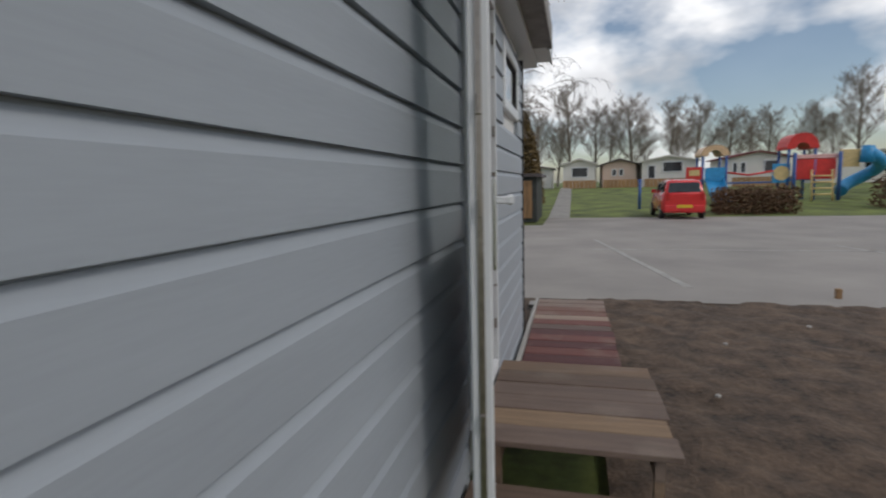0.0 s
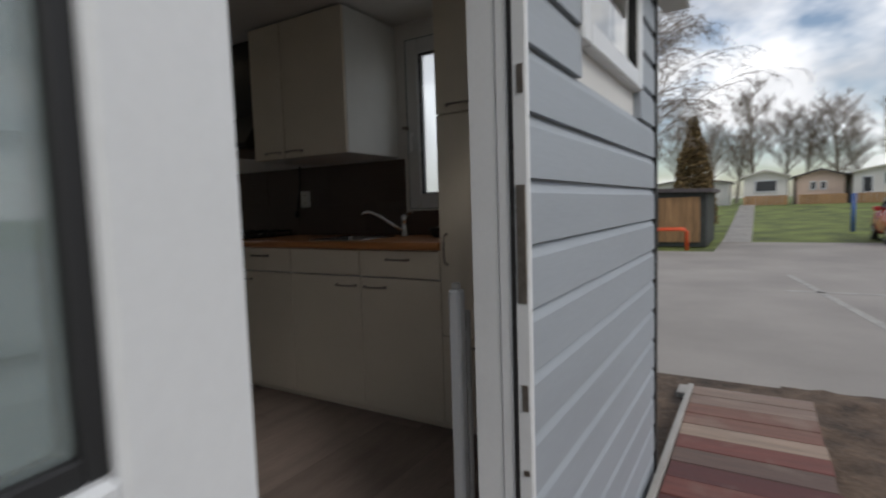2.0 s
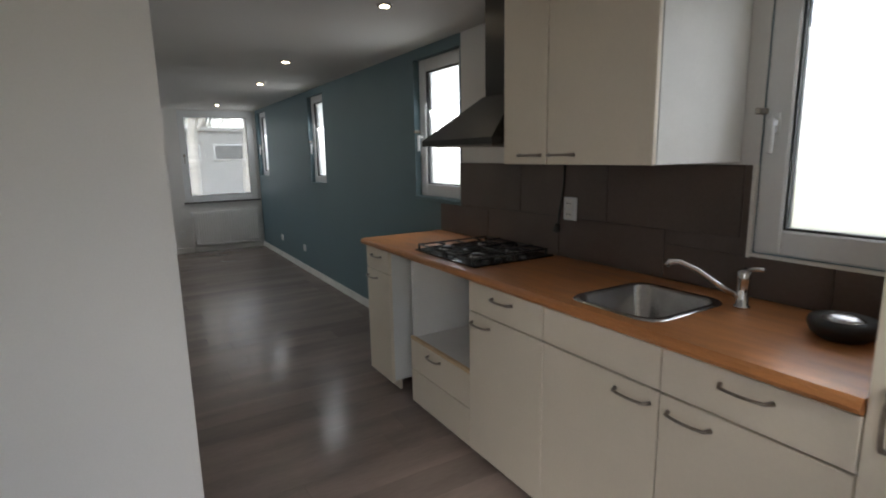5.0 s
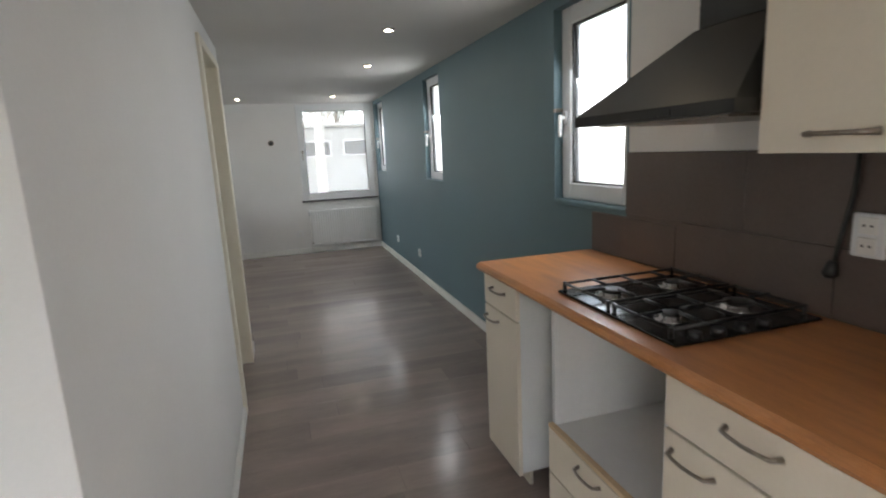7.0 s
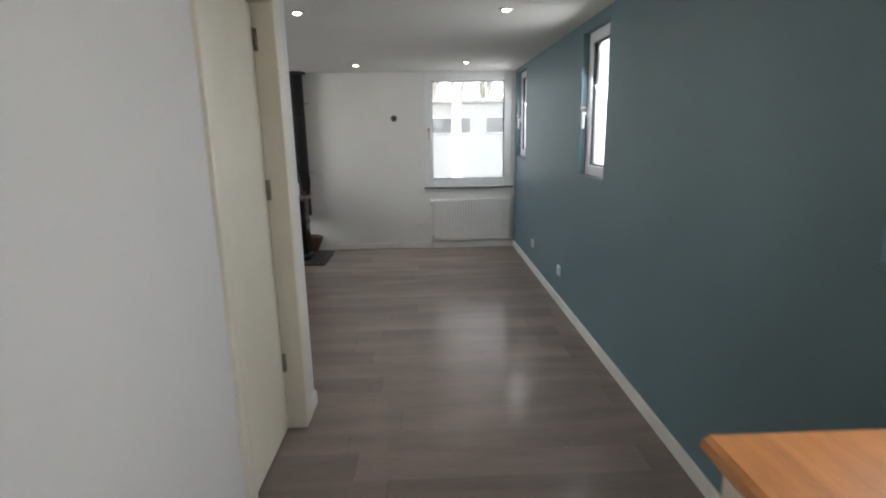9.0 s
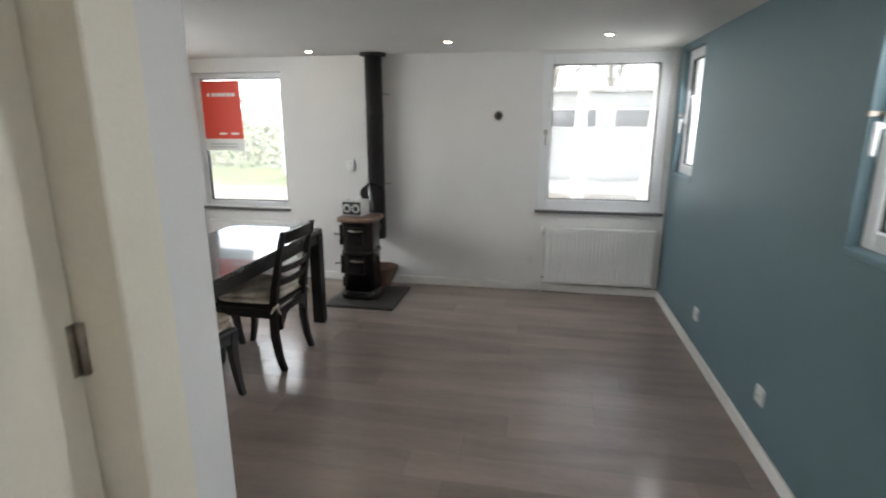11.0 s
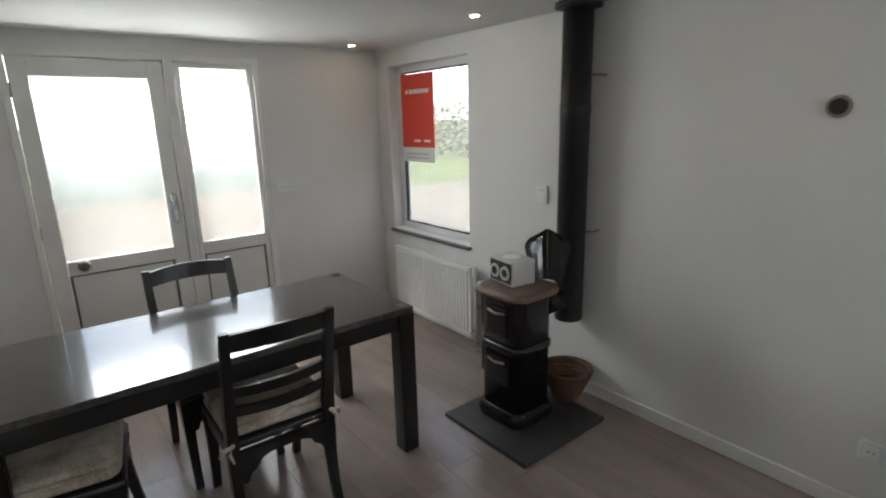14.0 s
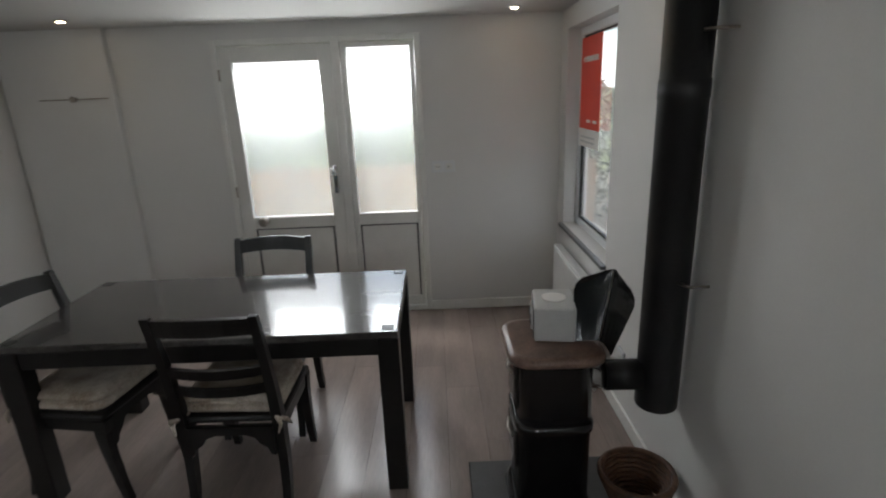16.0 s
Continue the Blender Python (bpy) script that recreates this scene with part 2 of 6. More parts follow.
M_CARRED = mat("red car paint", (0.62, 0.02, 0.022), 0.22, vary=0.04, coat=0.6)
M_TYRE = mat("tyre rubber", (0.018, 0.018, 0.018), 0.8)
M_CARGLASS = mat("tinted car glass", (0.03, 0.035, 0.04), 0.06)
M_YELLOW = mat("yellow plate", (0.75, 0.50, 0.03), 0.5)
M_LAMPRED = mat("red lamp lens", (0.45, 0.015, 0.015), 0.15)
M_PRED = mat("red play plastic", (0.66, 0.035, 0.03), 0.45)
M_PBLUE = mat("bright blue play plastic", (0.035, 0.30, 0.60), 0.4)
M_PPOST = mat("dark blue post", (0.04, 0.11, 0.33), 0.45)
M_PYEL = mat("pale yellow play panel", (0.72, 0.54, 0.25), 0.5)
M_CWHITE = mat("white caravan wall", (0.70, 0.68, 0.64), 0.6, vary=0.06, scale=1)
M_CPINK = mat("pale salmon caravan wall", (0.66, 0.50, 0.40), 0.6, vary=0.06, scale=1)
M_ROOFM = mat("dark roofing", (0.10, 0.085, 0.085), 0.8, vary=0.2)
M_WOOD = mat("brown timber", (0.36, 0.21, 0.10), 0.75, vary=0.2, scale=3, stretch=(3, 3, 0.5), rnd=0.15)
M_WINDARK = mat("dark window glass", (0.025, 0.028, 0.032), 0.1)
M_HEDGE = mat("brown bare hedge", (0.15, 0.085, 0.045), 0.9, vary=0.35)
M_CONIFER = mat("olive conifer", (0.17, 0.115, 0.045), 0.9, vary=0.35)
M_ORANGE = mat("orange red tube", (0.72, 0.10, 0.03), 0.45)
M_SPOT = mat("lit halogen lens", (1.0, 0.80, 0.55), 0.4, vary=0.0, emit=14.0)
M_CLEAR = glass_mat("clear pane", 0.0, (0.97, 0.99, 0.98))
# grey teal diffuse film hazes the view through the door pane
M_DGLASS = glass_mat("double glazed pane", 0.0, (0.72, 0.82, 0.82), 1.9, film=0.34, film_tint=(0.36, 0.42, 0.42), through_film=False)
M_FROST = glass_mat("frosted pane", 0.42, (0.97, 0.98, 0.98), 1.3)
M_MIST = glass_mat("misted pane", 0.14, (0.76, 0.77, 0.76), 1.3, bump=0.003, scale=70, film=0.2)
# film and grey tint put washed-out glare into the dirty far panes
M_DUSTY_HAZE = glass_mat("dusty pane with glare haze", 0.0, (0.80, 0.82, 0.81), film=0.2, film_tint=(0.62, 0.63, 0.63))


# ---- mesh helpers ----
def B():
    return bmesh.new()


def box(bm, a, b, bev=0.0, seg=1):
    lo, hi = [min(p, q) for p, q in zip(a, b)], [max(p, q) for p, q in zip(a, b)]
    vs = [bm.verts.new((x, y, z)) for x in (lo[0], hi[0]) for y in (lo[1], hi[1]) for z in (lo[2], hi[2])]
    fs = [bm.faces.new([vs[i] for i in f]) for f in ((0, 1, 3, 2), (4, 6, 7, 5), (0, 4, 5, 1), (2, 3, 7, 6), (0, 2, 6, 4), (1, 5, 7, 3))]
    if bev:
        es = list({e for f in fs for e in f.edges})
        bmesh.ops.bevel(bm, geom=es, offset=bev, segments=seg, affect="EDGES", profile=0.5, clamp_overlap=True)
    return bm


def ring_tube(bm, pts, radii, seg=8, caps=True):
    """A tube through points, with a radius at each."""
    pts = [Vector(p) for p in pts]
    rings = []
    for i, p in enumerate(pts):
        d = (pts[min(i + 1, len(pts) - 1)] - pts[max(i - 1, 0)]).normalized()
        u = d.cross(Vector((0, 0, 1)) if abs(d.z) < 0.9 else Vector((1, 0, 0))).normalized()
        w = d.cross(u)
        r = radii[i] if isinstance(radii, (list, tuple)) else radii
        rings.append([bm.verts.new(p + (u * math.cos(2 * math.pi * k / seg) + w * math.sin(2 * math.pi * k / seg)) * r) for k in range(seg)])
    for a, b in zip(rings, rings[1:]):
        for k in range(seg):
            f = bm.faces.new((a[k], a[(k + 1) % seg], b[(k + 1) % seg], b[k]))
            f.smooth = seg > 5
    if caps:
        bm.faces.new(rings[0][::-1])
        bm.faces.new(rings[-1])
    return bm


def lathe(bm, cx, cy, prof, seg=24):
    """A turned body: prof is a list of radius and height."""
    return ring_tube(bm, [(cx, cy, z + 1e-5 * i) for i, (r, z) in enumerate(prof)], [max(r, 0.0005) for r, z in prof], seg)


def prism(bm, poly, axis, a, b):
    """A polygon pushed along an axis from a to b. poly holds the two other coordinates in xyz order."""
    def at(p, q):
        c = list(p)
        c.insert(axis, q)
        return bm.verts.new(c)
    lo, hi = [at(p, a) for p in poly], [at(p, b) for p in poly]
    n = len(poly)
    bm.faces.new(lo[::-1])
    bm.faces.new(hi)
    for k in range(n):
        bm.faces.new((lo[k], lo[(k + 1) % n], hi[(k + 1) % n], hi[k]))
    return bm


def mesh_of(name, bm, material):
    bmesh.ops.recalc_face_normals(bm, faces=bm.faces)
    me = bpy.data.meshes.new(name)
    bm.to_mesh(me)
    bm.free()
    me.materials.append(material)
    return me


def thing(name, at, label, category, group="", kind=""):
    """An empty at the base of a thing, to parent its parts."""
    ob = new(name)
    ob.empty_display_size = 0.05
    ob.matrix_basis = Matrix.Translation(at)
    return tagged(ob, label, category, group, kind)


def part(name, bm, material, parent, label=""):
    """One mesh, given in world coordinates, under a thing or a part."""
    ob = new(name, mesh_of(name, bm, material))
    ob.parent = parent
    if parent.type == "EMPTY":
        ob.matrix_parent_inverse = parent.matrix_basis.inverted()
    return tagged(ob, label)


def solid(name, bm, material, label, category, kind="", group=""):
    """A thing or a piece of the setting that is one mesh."""
    return tagged(new(name, mesh_of(name, bm, material)), label, category, group, kind)


def wall_boxes(bm, axis, c0, c1, a0, a1, z0, z1, holes):
    """A wall across an axis from c0 to c1, running from a0 to a1, with rectangular holes (a, b, low, high)."""
    def put(u0, u1, w0, w1):
        if u1 - u0 > 1e-4 and w1 - w0 > 1e-4:
            box(bm, *(((c0, u0, w0), (c1, u1, w1)) if axis == 0 else ((u0, c0, w0), (u1, c1, w1))))
    at = a0
    for h0, h1, lo, hi in sorted(holes):
        put(at, h0, z0, z1)
        put(h0, h1, z0, lo)
        put(h0, h1, hi, z1)
        at = h1
    put(at, a1, z0, z1)
    return bm

# ---- the large structure ----
CEIL, GZ = 2.15, -0.42          # ceiling and outside ground
Y0, Y1, X0 = -0.065, 8.97, -4.70  # inner faces: entrance end, far end, garden side; the blue wall is at 0
YO = -0.175                      # outer face of the entrance end
EAVE = 2.19
BWINS = [(0.60, 1.19, 1.06, 2.05), (3.05, 3.66, 1.12, 2.08), (5.69, 6.22, 1.13, 2.08), (8.28, 8.84, 1.15, 2.10)]
FWINS = [(-4.53, -3.56, 0.71, 2.02), (-1.11, -0.04, 0.775, 2.13)]
LDOOR = (6.54, 7.985, 0.0, 2.05)
EDOOR = (-2.36, -1.535, -0.05, 2.04)
EWIN = (-1.08, -0.20, 1.53, 1.98)

bm = wall_boxes(B(), 0, 0, 0.16, YO + 0.03, Y1 + 0.16, -0.35, CEIL + 0.05, BWINS)
solid("wall_east", bm, M_BLUE, "teal blue painted long wall with narrow windows", "wall", "structure")
bm = B()
for y0, y1, lo, hi in ((1.194, 3.03, 1.345, CEIL - 0.002), (0.0, 0.60, 0.9, CEIL - 0.002), (0.60, 1.194, 2.054, CEIL - 0.002)):
    box(bm, (-0.004, y0, lo), (0.0, y1, hi))
solid("trim_kitchen_paint", bm, M_WALL, "white painted kitchen strip of the long wall", "wall", "structure")
bm = wall_boxes(B(), 1, Y1, Y1 + 0.16, X0 - 0.16, 0, -0.35, CEIL + 0.05, FWINS)
solid("wall_north", bm, M_WALL, "white painted end wall with two windows", "wall", "structure")
bm = wall_boxes(B(), 0, X0 - 0.16, X0, YO + 0.03, Y1, -0.35, CEIL + 0.05, [LDOOR])
solid("wall_west", bm, M_WALL, "white painted side wall with a glazed door", "wall", "structure")
bm = wall_boxes(B(), 1, YO + 0.03, Y0, X0, 0, -0.35, CEIL + 0.05, [EDOOR, EWIN])
wall_south = solid("wall_south", bm, M_WALL, "entrance end wall clad in blue grey boards", "wall", "structure")
# inner walls of the closed rooms
bm = wall_boxes(B(), 0, -2.46, -2.38, Y0, 1.95, 0, CEIL, [(1.10, 1.88, 0, 2.0)])
solid("wall_hall", bm, M_WALL, "white painted hall wall", "wall", "structure")
bm = box(B(), (-2.46, 1.95, 0), (-1.74, 2.03, CEIL))
solid("wall_hall_end", bm, M_WALL, "white painted wall end facing the entrance", "wall", "structure")
bm = wall_boxes(B(), 0, -1.82, -1.74, 2.03, 5.10, 0, CEIL, [(4.10, 4.86, 0, 2.0)])
solid("wall_corridor", bm, M_WALL, "white painted corridor wall with a cream door", "wall", "structure")
bm = box(B(), (X0, 5.02, 0), (-1.82, 5.10, CEIL))
solid("wall_living", bm, M_WALL, "white painted partition of the living room", "wall", "structure")
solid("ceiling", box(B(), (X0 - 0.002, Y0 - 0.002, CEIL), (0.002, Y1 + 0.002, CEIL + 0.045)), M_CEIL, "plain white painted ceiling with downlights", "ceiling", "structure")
bm = prism(B(), [(X0 - 0.55, EAVE + 0.02), (-2.35, EAVE + 0.62), (0.62, EAVE + 0.03), (0.62, EAVE + 0.12), (-2.35, EAVE + 0.74), (X0 - 0.55, EAVE + 0.12)], 1, YO - 0.2, Y1 + 0.5)
solid("roof", bm, M_ROOFM, "low dark roof with a small overhang", "roof", "structure")
bm = prism(B(), [(X0 - 0.5, EAVE - 0.06), (0.7, EAVE - 0.06), (0.7, EAVE + 0.02), (0.55, EAVE + 0.1), (-2.35, EAVE + 0.72), (X0 - 0.5, EAVE + 0.1)], 1, YO - 0.10, YO + 0.04)
solid("trim_gable", bm, M_PVC, "white boarded gable strip under the roof edge", "trim", "structure")
bm = B()
box(bm, (0.16, YO - 0.215, EAVE - 0.01), (0.72, YO + 0.3, EAVE + 0.02))
box(bm, (0.16, YO - 0.24, EAVE - 0.03), (0.74, YO - 0.215, EAVE + 0.14), 0.004)
solid("trim_eave", bm, M_PVC, "white soffit and grey fascia at the eaves", "trim", "structure")
# darker than the white eave piece: the dark underside is set in its colour
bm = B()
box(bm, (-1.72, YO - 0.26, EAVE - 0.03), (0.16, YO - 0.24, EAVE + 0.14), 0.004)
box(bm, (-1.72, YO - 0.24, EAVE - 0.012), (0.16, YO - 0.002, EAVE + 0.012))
solid("trim_soffit", bm, mat("grey brown soffit board", (0.27, 0.25, 0.23), 0.7, vary=0.2), "grey brown soffit over the entrance end", "trim", "structure")


# windows
def window(name, axis, c, rect, glass, label, turn_side=None, sill=None, inward=-1, depth=0.07, fw=0.062):
    """A casement in a wall across an axis: frame, seal, pane, and a handle or sill where there is one. c: the frame's room face."""
    u0, u1, lo, hi = rect
    w = thing(name, (c, u0, lo) if axis == 0 else (u0, c, lo), label, "window", kind="structure")
    out = -inward

    def slab(bm, a0, a1, z0, z1, d0, d1, bev=0.0):
        p, q = c + out * d0, c + out * d1
        return box(bm, *(((p, a0, z0), (q, a1, z1)) if axis == 0 else ((a0, p, z0), (a1, q, z1))), bev)
    f = B()
    for a0, a1, z0, z1 in ((u0, u0 + fw, lo, hi), (u1 - fw, u1, lo, hi), (u0 + fw, u1 - fw, lo, lo + fw), (u0 + fw, u1 - fw, hi - fw, hi)):
        slab(f, a0, a1, z0, z1, 0, depth, 0.006)
    part("window_frame", f, M_PVC, w)
    s = B()
    g = fw + 0.008
    for a0, a1, z0, z1 in ((u0 + fw, u0 + g, lo + fw, hi - fw), (u1 - g, u1 - fw, lo + fw, hi - fw), (u0 + g, u1 - g, lo + fw, lo + g), (u0 + g, u1 - g, hi - g, hi - fw)):
        slab(s, a0, a1, z0, z1, 0.012, 0.05)
    part("glazing_seal", s, M_RUB, w)
    p = part("pane", slab(B(), u0 + g, u1 - g, lo + g, hi - g, 0.028, 0.034), glass, w)
    p.visible_shadow = False
    if turn_side is not None:
        a = u1 - fw / 2 if turn_side > 0 else u0 + fw / 2
        zh = lo + 0.44 * (hi - lo)
        h = B()
        slab(h, a - 0.014, a + 0.014, zh - 0.035, zh + 0.035, -0.012, 0.0, 0.004)
        slab(h, a - 0.010, a + 0.010, zh - 0.10, zh + 0.015, -0.045, -0.028, 0.005)
        slab(h, a - 0.009, a + 0.009, zh - 0.009, zh + 0.009, -0.03, -0.01)
        part("window_handle", h, M_PVC, w, "white lever handle")
        h = B()
        slab(h, a + 0.03 * turn_side, a + 0.05 * turn_side, zh + 0.03, zh + 0.05, -0.05, 0.01, 0.003)
        part("stay", h, M_NICKEL, w)
    if sill:
        over, dep, mt = sill
        sl = B()
        slab(sl, u0 - over, u1 + over, lo - 0.026, lo - 0.002, -dep, 0.02, 0.004)
        part("window_sill", sl, mt, w, "thin dark grey stone sill" if mt == M_STONE else "")
    return w


for i, r in enumerate(BWINS):
    window(f"window_{i + 1}", 0, 0.045 if i else -0.004, r, M_FROST, "narrow white casement with frosted glass", 1, (0.01, 0.05, M_BLUE) if i else None, fw=0.085 if i < 2 else 0.07)
window("window_5", 1, Y1 + 0.085, FWINS[0], M_DUSTY_HAZE, "white framed window with a red poster", None, (0.02, 0.115, M_STONE), fw=0.052)
w6 = window("window_6", 1, Y1 + 0.03, FWINS[1], M_DUSTY_HAZE, "large white framed window overlooking trees", None, (0.02, 0.06, M_STONE), fw=0.092)
bm = box(B(), (-1.075, Y1 + 0.012, 1.45), (-1.045, Y1 + 0.0295, 1.49), 0.004)
box(bm, (-1.066, Y1 + 0.004, 1.35), (-1.054, Y1 + 0.014, 1.47), 0.003)
part("window_handle", bm, M_NICKEL, w6, "small dark metal catch")
window("window_7", 1, YO - 0.012, EWIN, M_CLEAR, "small white high window in the clad end wall", inward=-1, fw=0.075)

# garden door with its glazed side light
gd = thing("door_garden", (X0, 6.54, 0), "white glazed garden door with a round knob", "door", kind="structure")
bm = B()
xf = X0 - 0.005
for y0, y1, z0, z1 in ((6.54, 6.58, 0, 2.05), (7.37, 7.43, 0, 2.05), (7.945, 7.985, 0, 2.05), (6.58, 7.37, 2.01, 2.05), (7.43, 7.945, 2.01, 2.05), (7.43, 7.945, 0, 0.04)):
    box(bm, (xf - 0.09, y0, z0), (xf + 0.012, y1, z1), 0.004)
part("door_frame", bm, M_TRIM, gd)
bm = B()
for y0, y1, z0, z1 in ((6.583, 6.675, 0.01, 2.005), (7.275, 7.367, 0.01, 2.005), (6.675, 7.275, 1.90, 2.005), (6.675, 7.275, 0.71, 0.80), (6.675, 7.275, 0.01, 0.14)):
    box(bm, (xf - 0.05, y0, z0), (xf - 0.004, y1, z1), 0.004)
leaf = part("door_leaf", bm, M_TRIM, gd)
part("panel", box(B(), (xf - 0.03, 6.675, 0.14), (xf - 0.018, 7.275, 0.71)), M_TRIM, leaf)
p = part("pane", box(B(), (xf - 0.032, 6.675, 0.80), (xf - 0.026, 7.275, 1.90)), M_MIST, leaf, "misted glass")
p.visible_shadow = False
bm = B()
for y0, y1, z0, z1 in ((7.433, 7.47, 0.045, 2.005), (7.91, 7.942, 0.045, 2.005), (7.47, 7.91, 1.975, 2.005), (7.47, 7.91, 0.71, 0.80), (7.47, 7.91, 0.045, 0.12)):
    box(bm, (xf - 0.05, y0, z0), (xf - 0.004, y1, z1), 0.004)
side = part("side_light", bm, M_TRIM, gd)
part("panel", box(B(), (xf - 0.03, 7.47, 0.12), (xf - 0.018, 7.91, 0.71)), M_TRIM, side)
p = part("pane", box(B(), (xf - 0.032, 7.47, 0.80), (xf - 0.026, 7.91, 1.975)), M_MIST, side, "misted glass")
p.visible_shadow = False
# grey strips put the shade of the recessed panel edges into colour
bm = B()
for y0, y1, z0, z1 in ((6.675, 6.69, 0.14, 0.71), (7.26, 7.275, 0.14, 0.71), (6.675, 7.275, 0.70, 0.712), (7.47, 7.482, 0.12, 0.71), (7.898, 7.91, 0.12, 0.71), (7.47, 7.91, 0.70, 0.712)):
    box(bm, (xf - 0.02, y0, z0), (xf - 0.012, y1, z1))
part("shadow_gap", bm, M_STONE, gd, "grey strips drawn as shade along the panel edges")
bm = box(B(), (xf - 0.004, 7.302, 0.96), (xf + 0.006, 7.338, 1.17), 0.004)
part("lock_plate", bm, M_CHROME, gd)
bm = ring_tube(B(), [(xf, 7.32, 1.10), (xf + 0.05, 7.32, 1.10), (xf + 0.055, 7.31, 1.10), (xf + 0.055, 7.30, 1.16)], 0.009)
part("door_handle", bm, M_CHROME, gd)
bm = B()
ring_tube(bm, [(xf - 0.004, 6.76, 0.775), (xf + 0.03, 6.76, 0.775), (xf + 0.034, 6.76, 0.775), (xf + 0.055, 6.76, 0.775), (xf + 0.068, 6.76, 0.775)], [0.03, 0.018, 0.034, 0.037, 0.022], 16)
part("door_knob", bm, M_NICKEL, gd, "round brown metal knob")
bm = B()
for z in (0.25, 1.0, 1.82):
    ring_tube(bm, [(xf + 0.006, 6.582, z - 0.04), (xf + 0.006, 6.582, z + 0.04)], 0.007)
part("hinge", bm, M_NICKEL, gd)


def inner_door(name, x, y0, y1, rec, hinge_hi, label):
    """A closed cream door in a wall across x, seen from +x."""
    d = thing(name, (x, y0, 0), label, "door", kind="structure")
    bm = B()
    for a, b, z0, z1 in ((y0 - 0.05, y0 + 0.012, 0, 2.03), (y1 - 0.012, y1 + (0.05 if rec < 0.02 else 0.10), 0, 2.03), (y0 + 0.012, y1 - 0.012, 1.985, 2.03)):
        box(bm, (x - 0.09, a, z0), (x + 0.018, b, z1), 0.004)
    part("door_frame", bm, M_CREAM, d)
    part("door_leaf", box(B(), (x - 0.044 - rec, y0 + 0.016, 0.012), (x - 0.006 - rec, y1 - 0.016, 1.98), 0.003), M_CREAM, d)
    yh, yk = (y1 - 0.014, y0 + 0.07) if hinge_hi else (y0 + 0.014, y1 - 0.07)
    for z in ((0.25, 1.05, 1.75) if rec < 0.02 else (0.36, 1.20, 1.84)):
        h = B()
        box(h, (x - 0.008 - rec, yh - 0.02, z - 0.045), (x - 0.003 - rec, yh + 0.002, z + 0.045))
        ring_tube(h, [(x + 0.002 - rec, yh - 0.002, z - 0.045), (x + 0.002 - rec, yh - 0.002, z + 0.045)], 0.008)
        part("hinge", h, M_NICKEL, d)
    s = 1 if hinge_hi else -1
    if rec > 0.02:
        return d
    h = ring_tube(B(), [(x - 0.006, yk, 0.99), (x + 0.045, yk, 0.99), (x + 0.05, yk + 0.01 * s, 0.99), (x + 0.05, yk + 0.12 * s, 0.99)], 0.009)
    part("door_handle", h, M_CHROME, d)
    return d


inner_door("door_hall", -2.38, 1.10, 1.88, 0.0, True, "cream flush inner door with a steel lever, closed")
inner_door("door_corridor", -1.74, 4.10, 4.86, 0.07, True, "cream flush corridor door in a cream frame, closed")

# entrance door: frame in the wall, leaf swung back against the boards
ed = thing("door_entrance", (-2.34, YO, 0), "white plastic half-glazed entrance door, swung wide open", "door", kind="structure")
x0, x1 = EDOOR[0], EDOOR[1]
bm = B()
for a, b, z0, z1 in ((x0, x0 + 0.055, -0.05, 2.04), (x1 - 0.018, x1, -0.05, 2.04), (x0 + 0.055, x1 - 0.018, 1.985, 2.04), (x0 + 0.055, x1 - 0.018, -0.05, 0.012)):
    box(bm, (a, YO - 0.02, z0), (b, YO + 0.055, z1), 0.004)
fr = part("door_frame", bm, M_PVC, ed)
bm = B()
for a, b in ((x0 + 0.003, x0 + 0.04), (x1 - 0.014, x1 - 0.002)):
    box(bm, (a, YO + 0.055, 0.0), (b, Y0 + 0.012, 2.03))
box(bm, (x0 + 0.04, YO + 0.055, 1.995), (x1 - 0.014, Y0 + 0.012, 2.03))
part("lining", bm, M_PVC, ed)
bm = B()
for a in (x0 + 0.0555, x1 - 0.0225):
    box(bm, (a, YO + 0.012, 0.02), (a + 0.004, YO + 0.022, 1.98))
part("seal", bm, M_RUB, ed)
bm = box(B(), (x1 - 0.022, YO - 0.014, 0.845), (x1 - 0.0185, YO + 0.008, 1.105), 0.001)
part("strike_plate", bm, M_NICKEL, ed)
for z in (0.2, 0.45, 0.6, 1.3, 1.62, 1.8):
    bm = box(B(), (x1 - 0.021, YO - 0.012, z), (x1 - 0.0185, YO + 0.002, z + (0.06 if z in (0.2, 0.6, 1.3, 1.8) else 0.012)))
    part("keeper", bm, M_NICKEL, ed)
# leaf, built along x then turned about its hinge
ld = thing("door_leaf_pivot", (0, 0, 0), "", "")
ld.name = "entrance_leaf"
LW, LT = 0.79, 0.062
bm = B()
for a, b, z0, z1 in ((0, 0.11, 0.02, 2.0), (LW - 0.11, LW, 0.02, 2.0), (0.11, LW - 0.11, 1.89, 2.0), (0.11, LW - 0.11, 0.79, 0.91), (0.11, LW - 0.11, 0.02, 0.14)):
    box(bm, (-b, -LT, z0), (-a, 0, z1), 0.005)
part("stile_frame", bm, M_PVC, ld)
bm = B()
for a, b, z0, z1 in ((0.11, 0.126, 0.91, 1.89), (LW - 0.126, LW - 0.11, 0.91, 1.89), (0.126, LW - 0.126, 0.91, 0.926), (0.126, LW - 0.126, 1.874, 1.89)):
    box(bm, (-b, -LT + 0.010, z0), (-a, -0.010, z1), 0.002)
part("glazing_seal", bm, M_RUB, ld, "black rubber glazing seal")
p = part("pane", box(B(), (-LW + 0.126, -LT / 2 - 0.012, 0.926), (-0.126, -LT / 2 + 0.012, 1.874)), M_DGLASS, ld)
p.visible_shadow = False
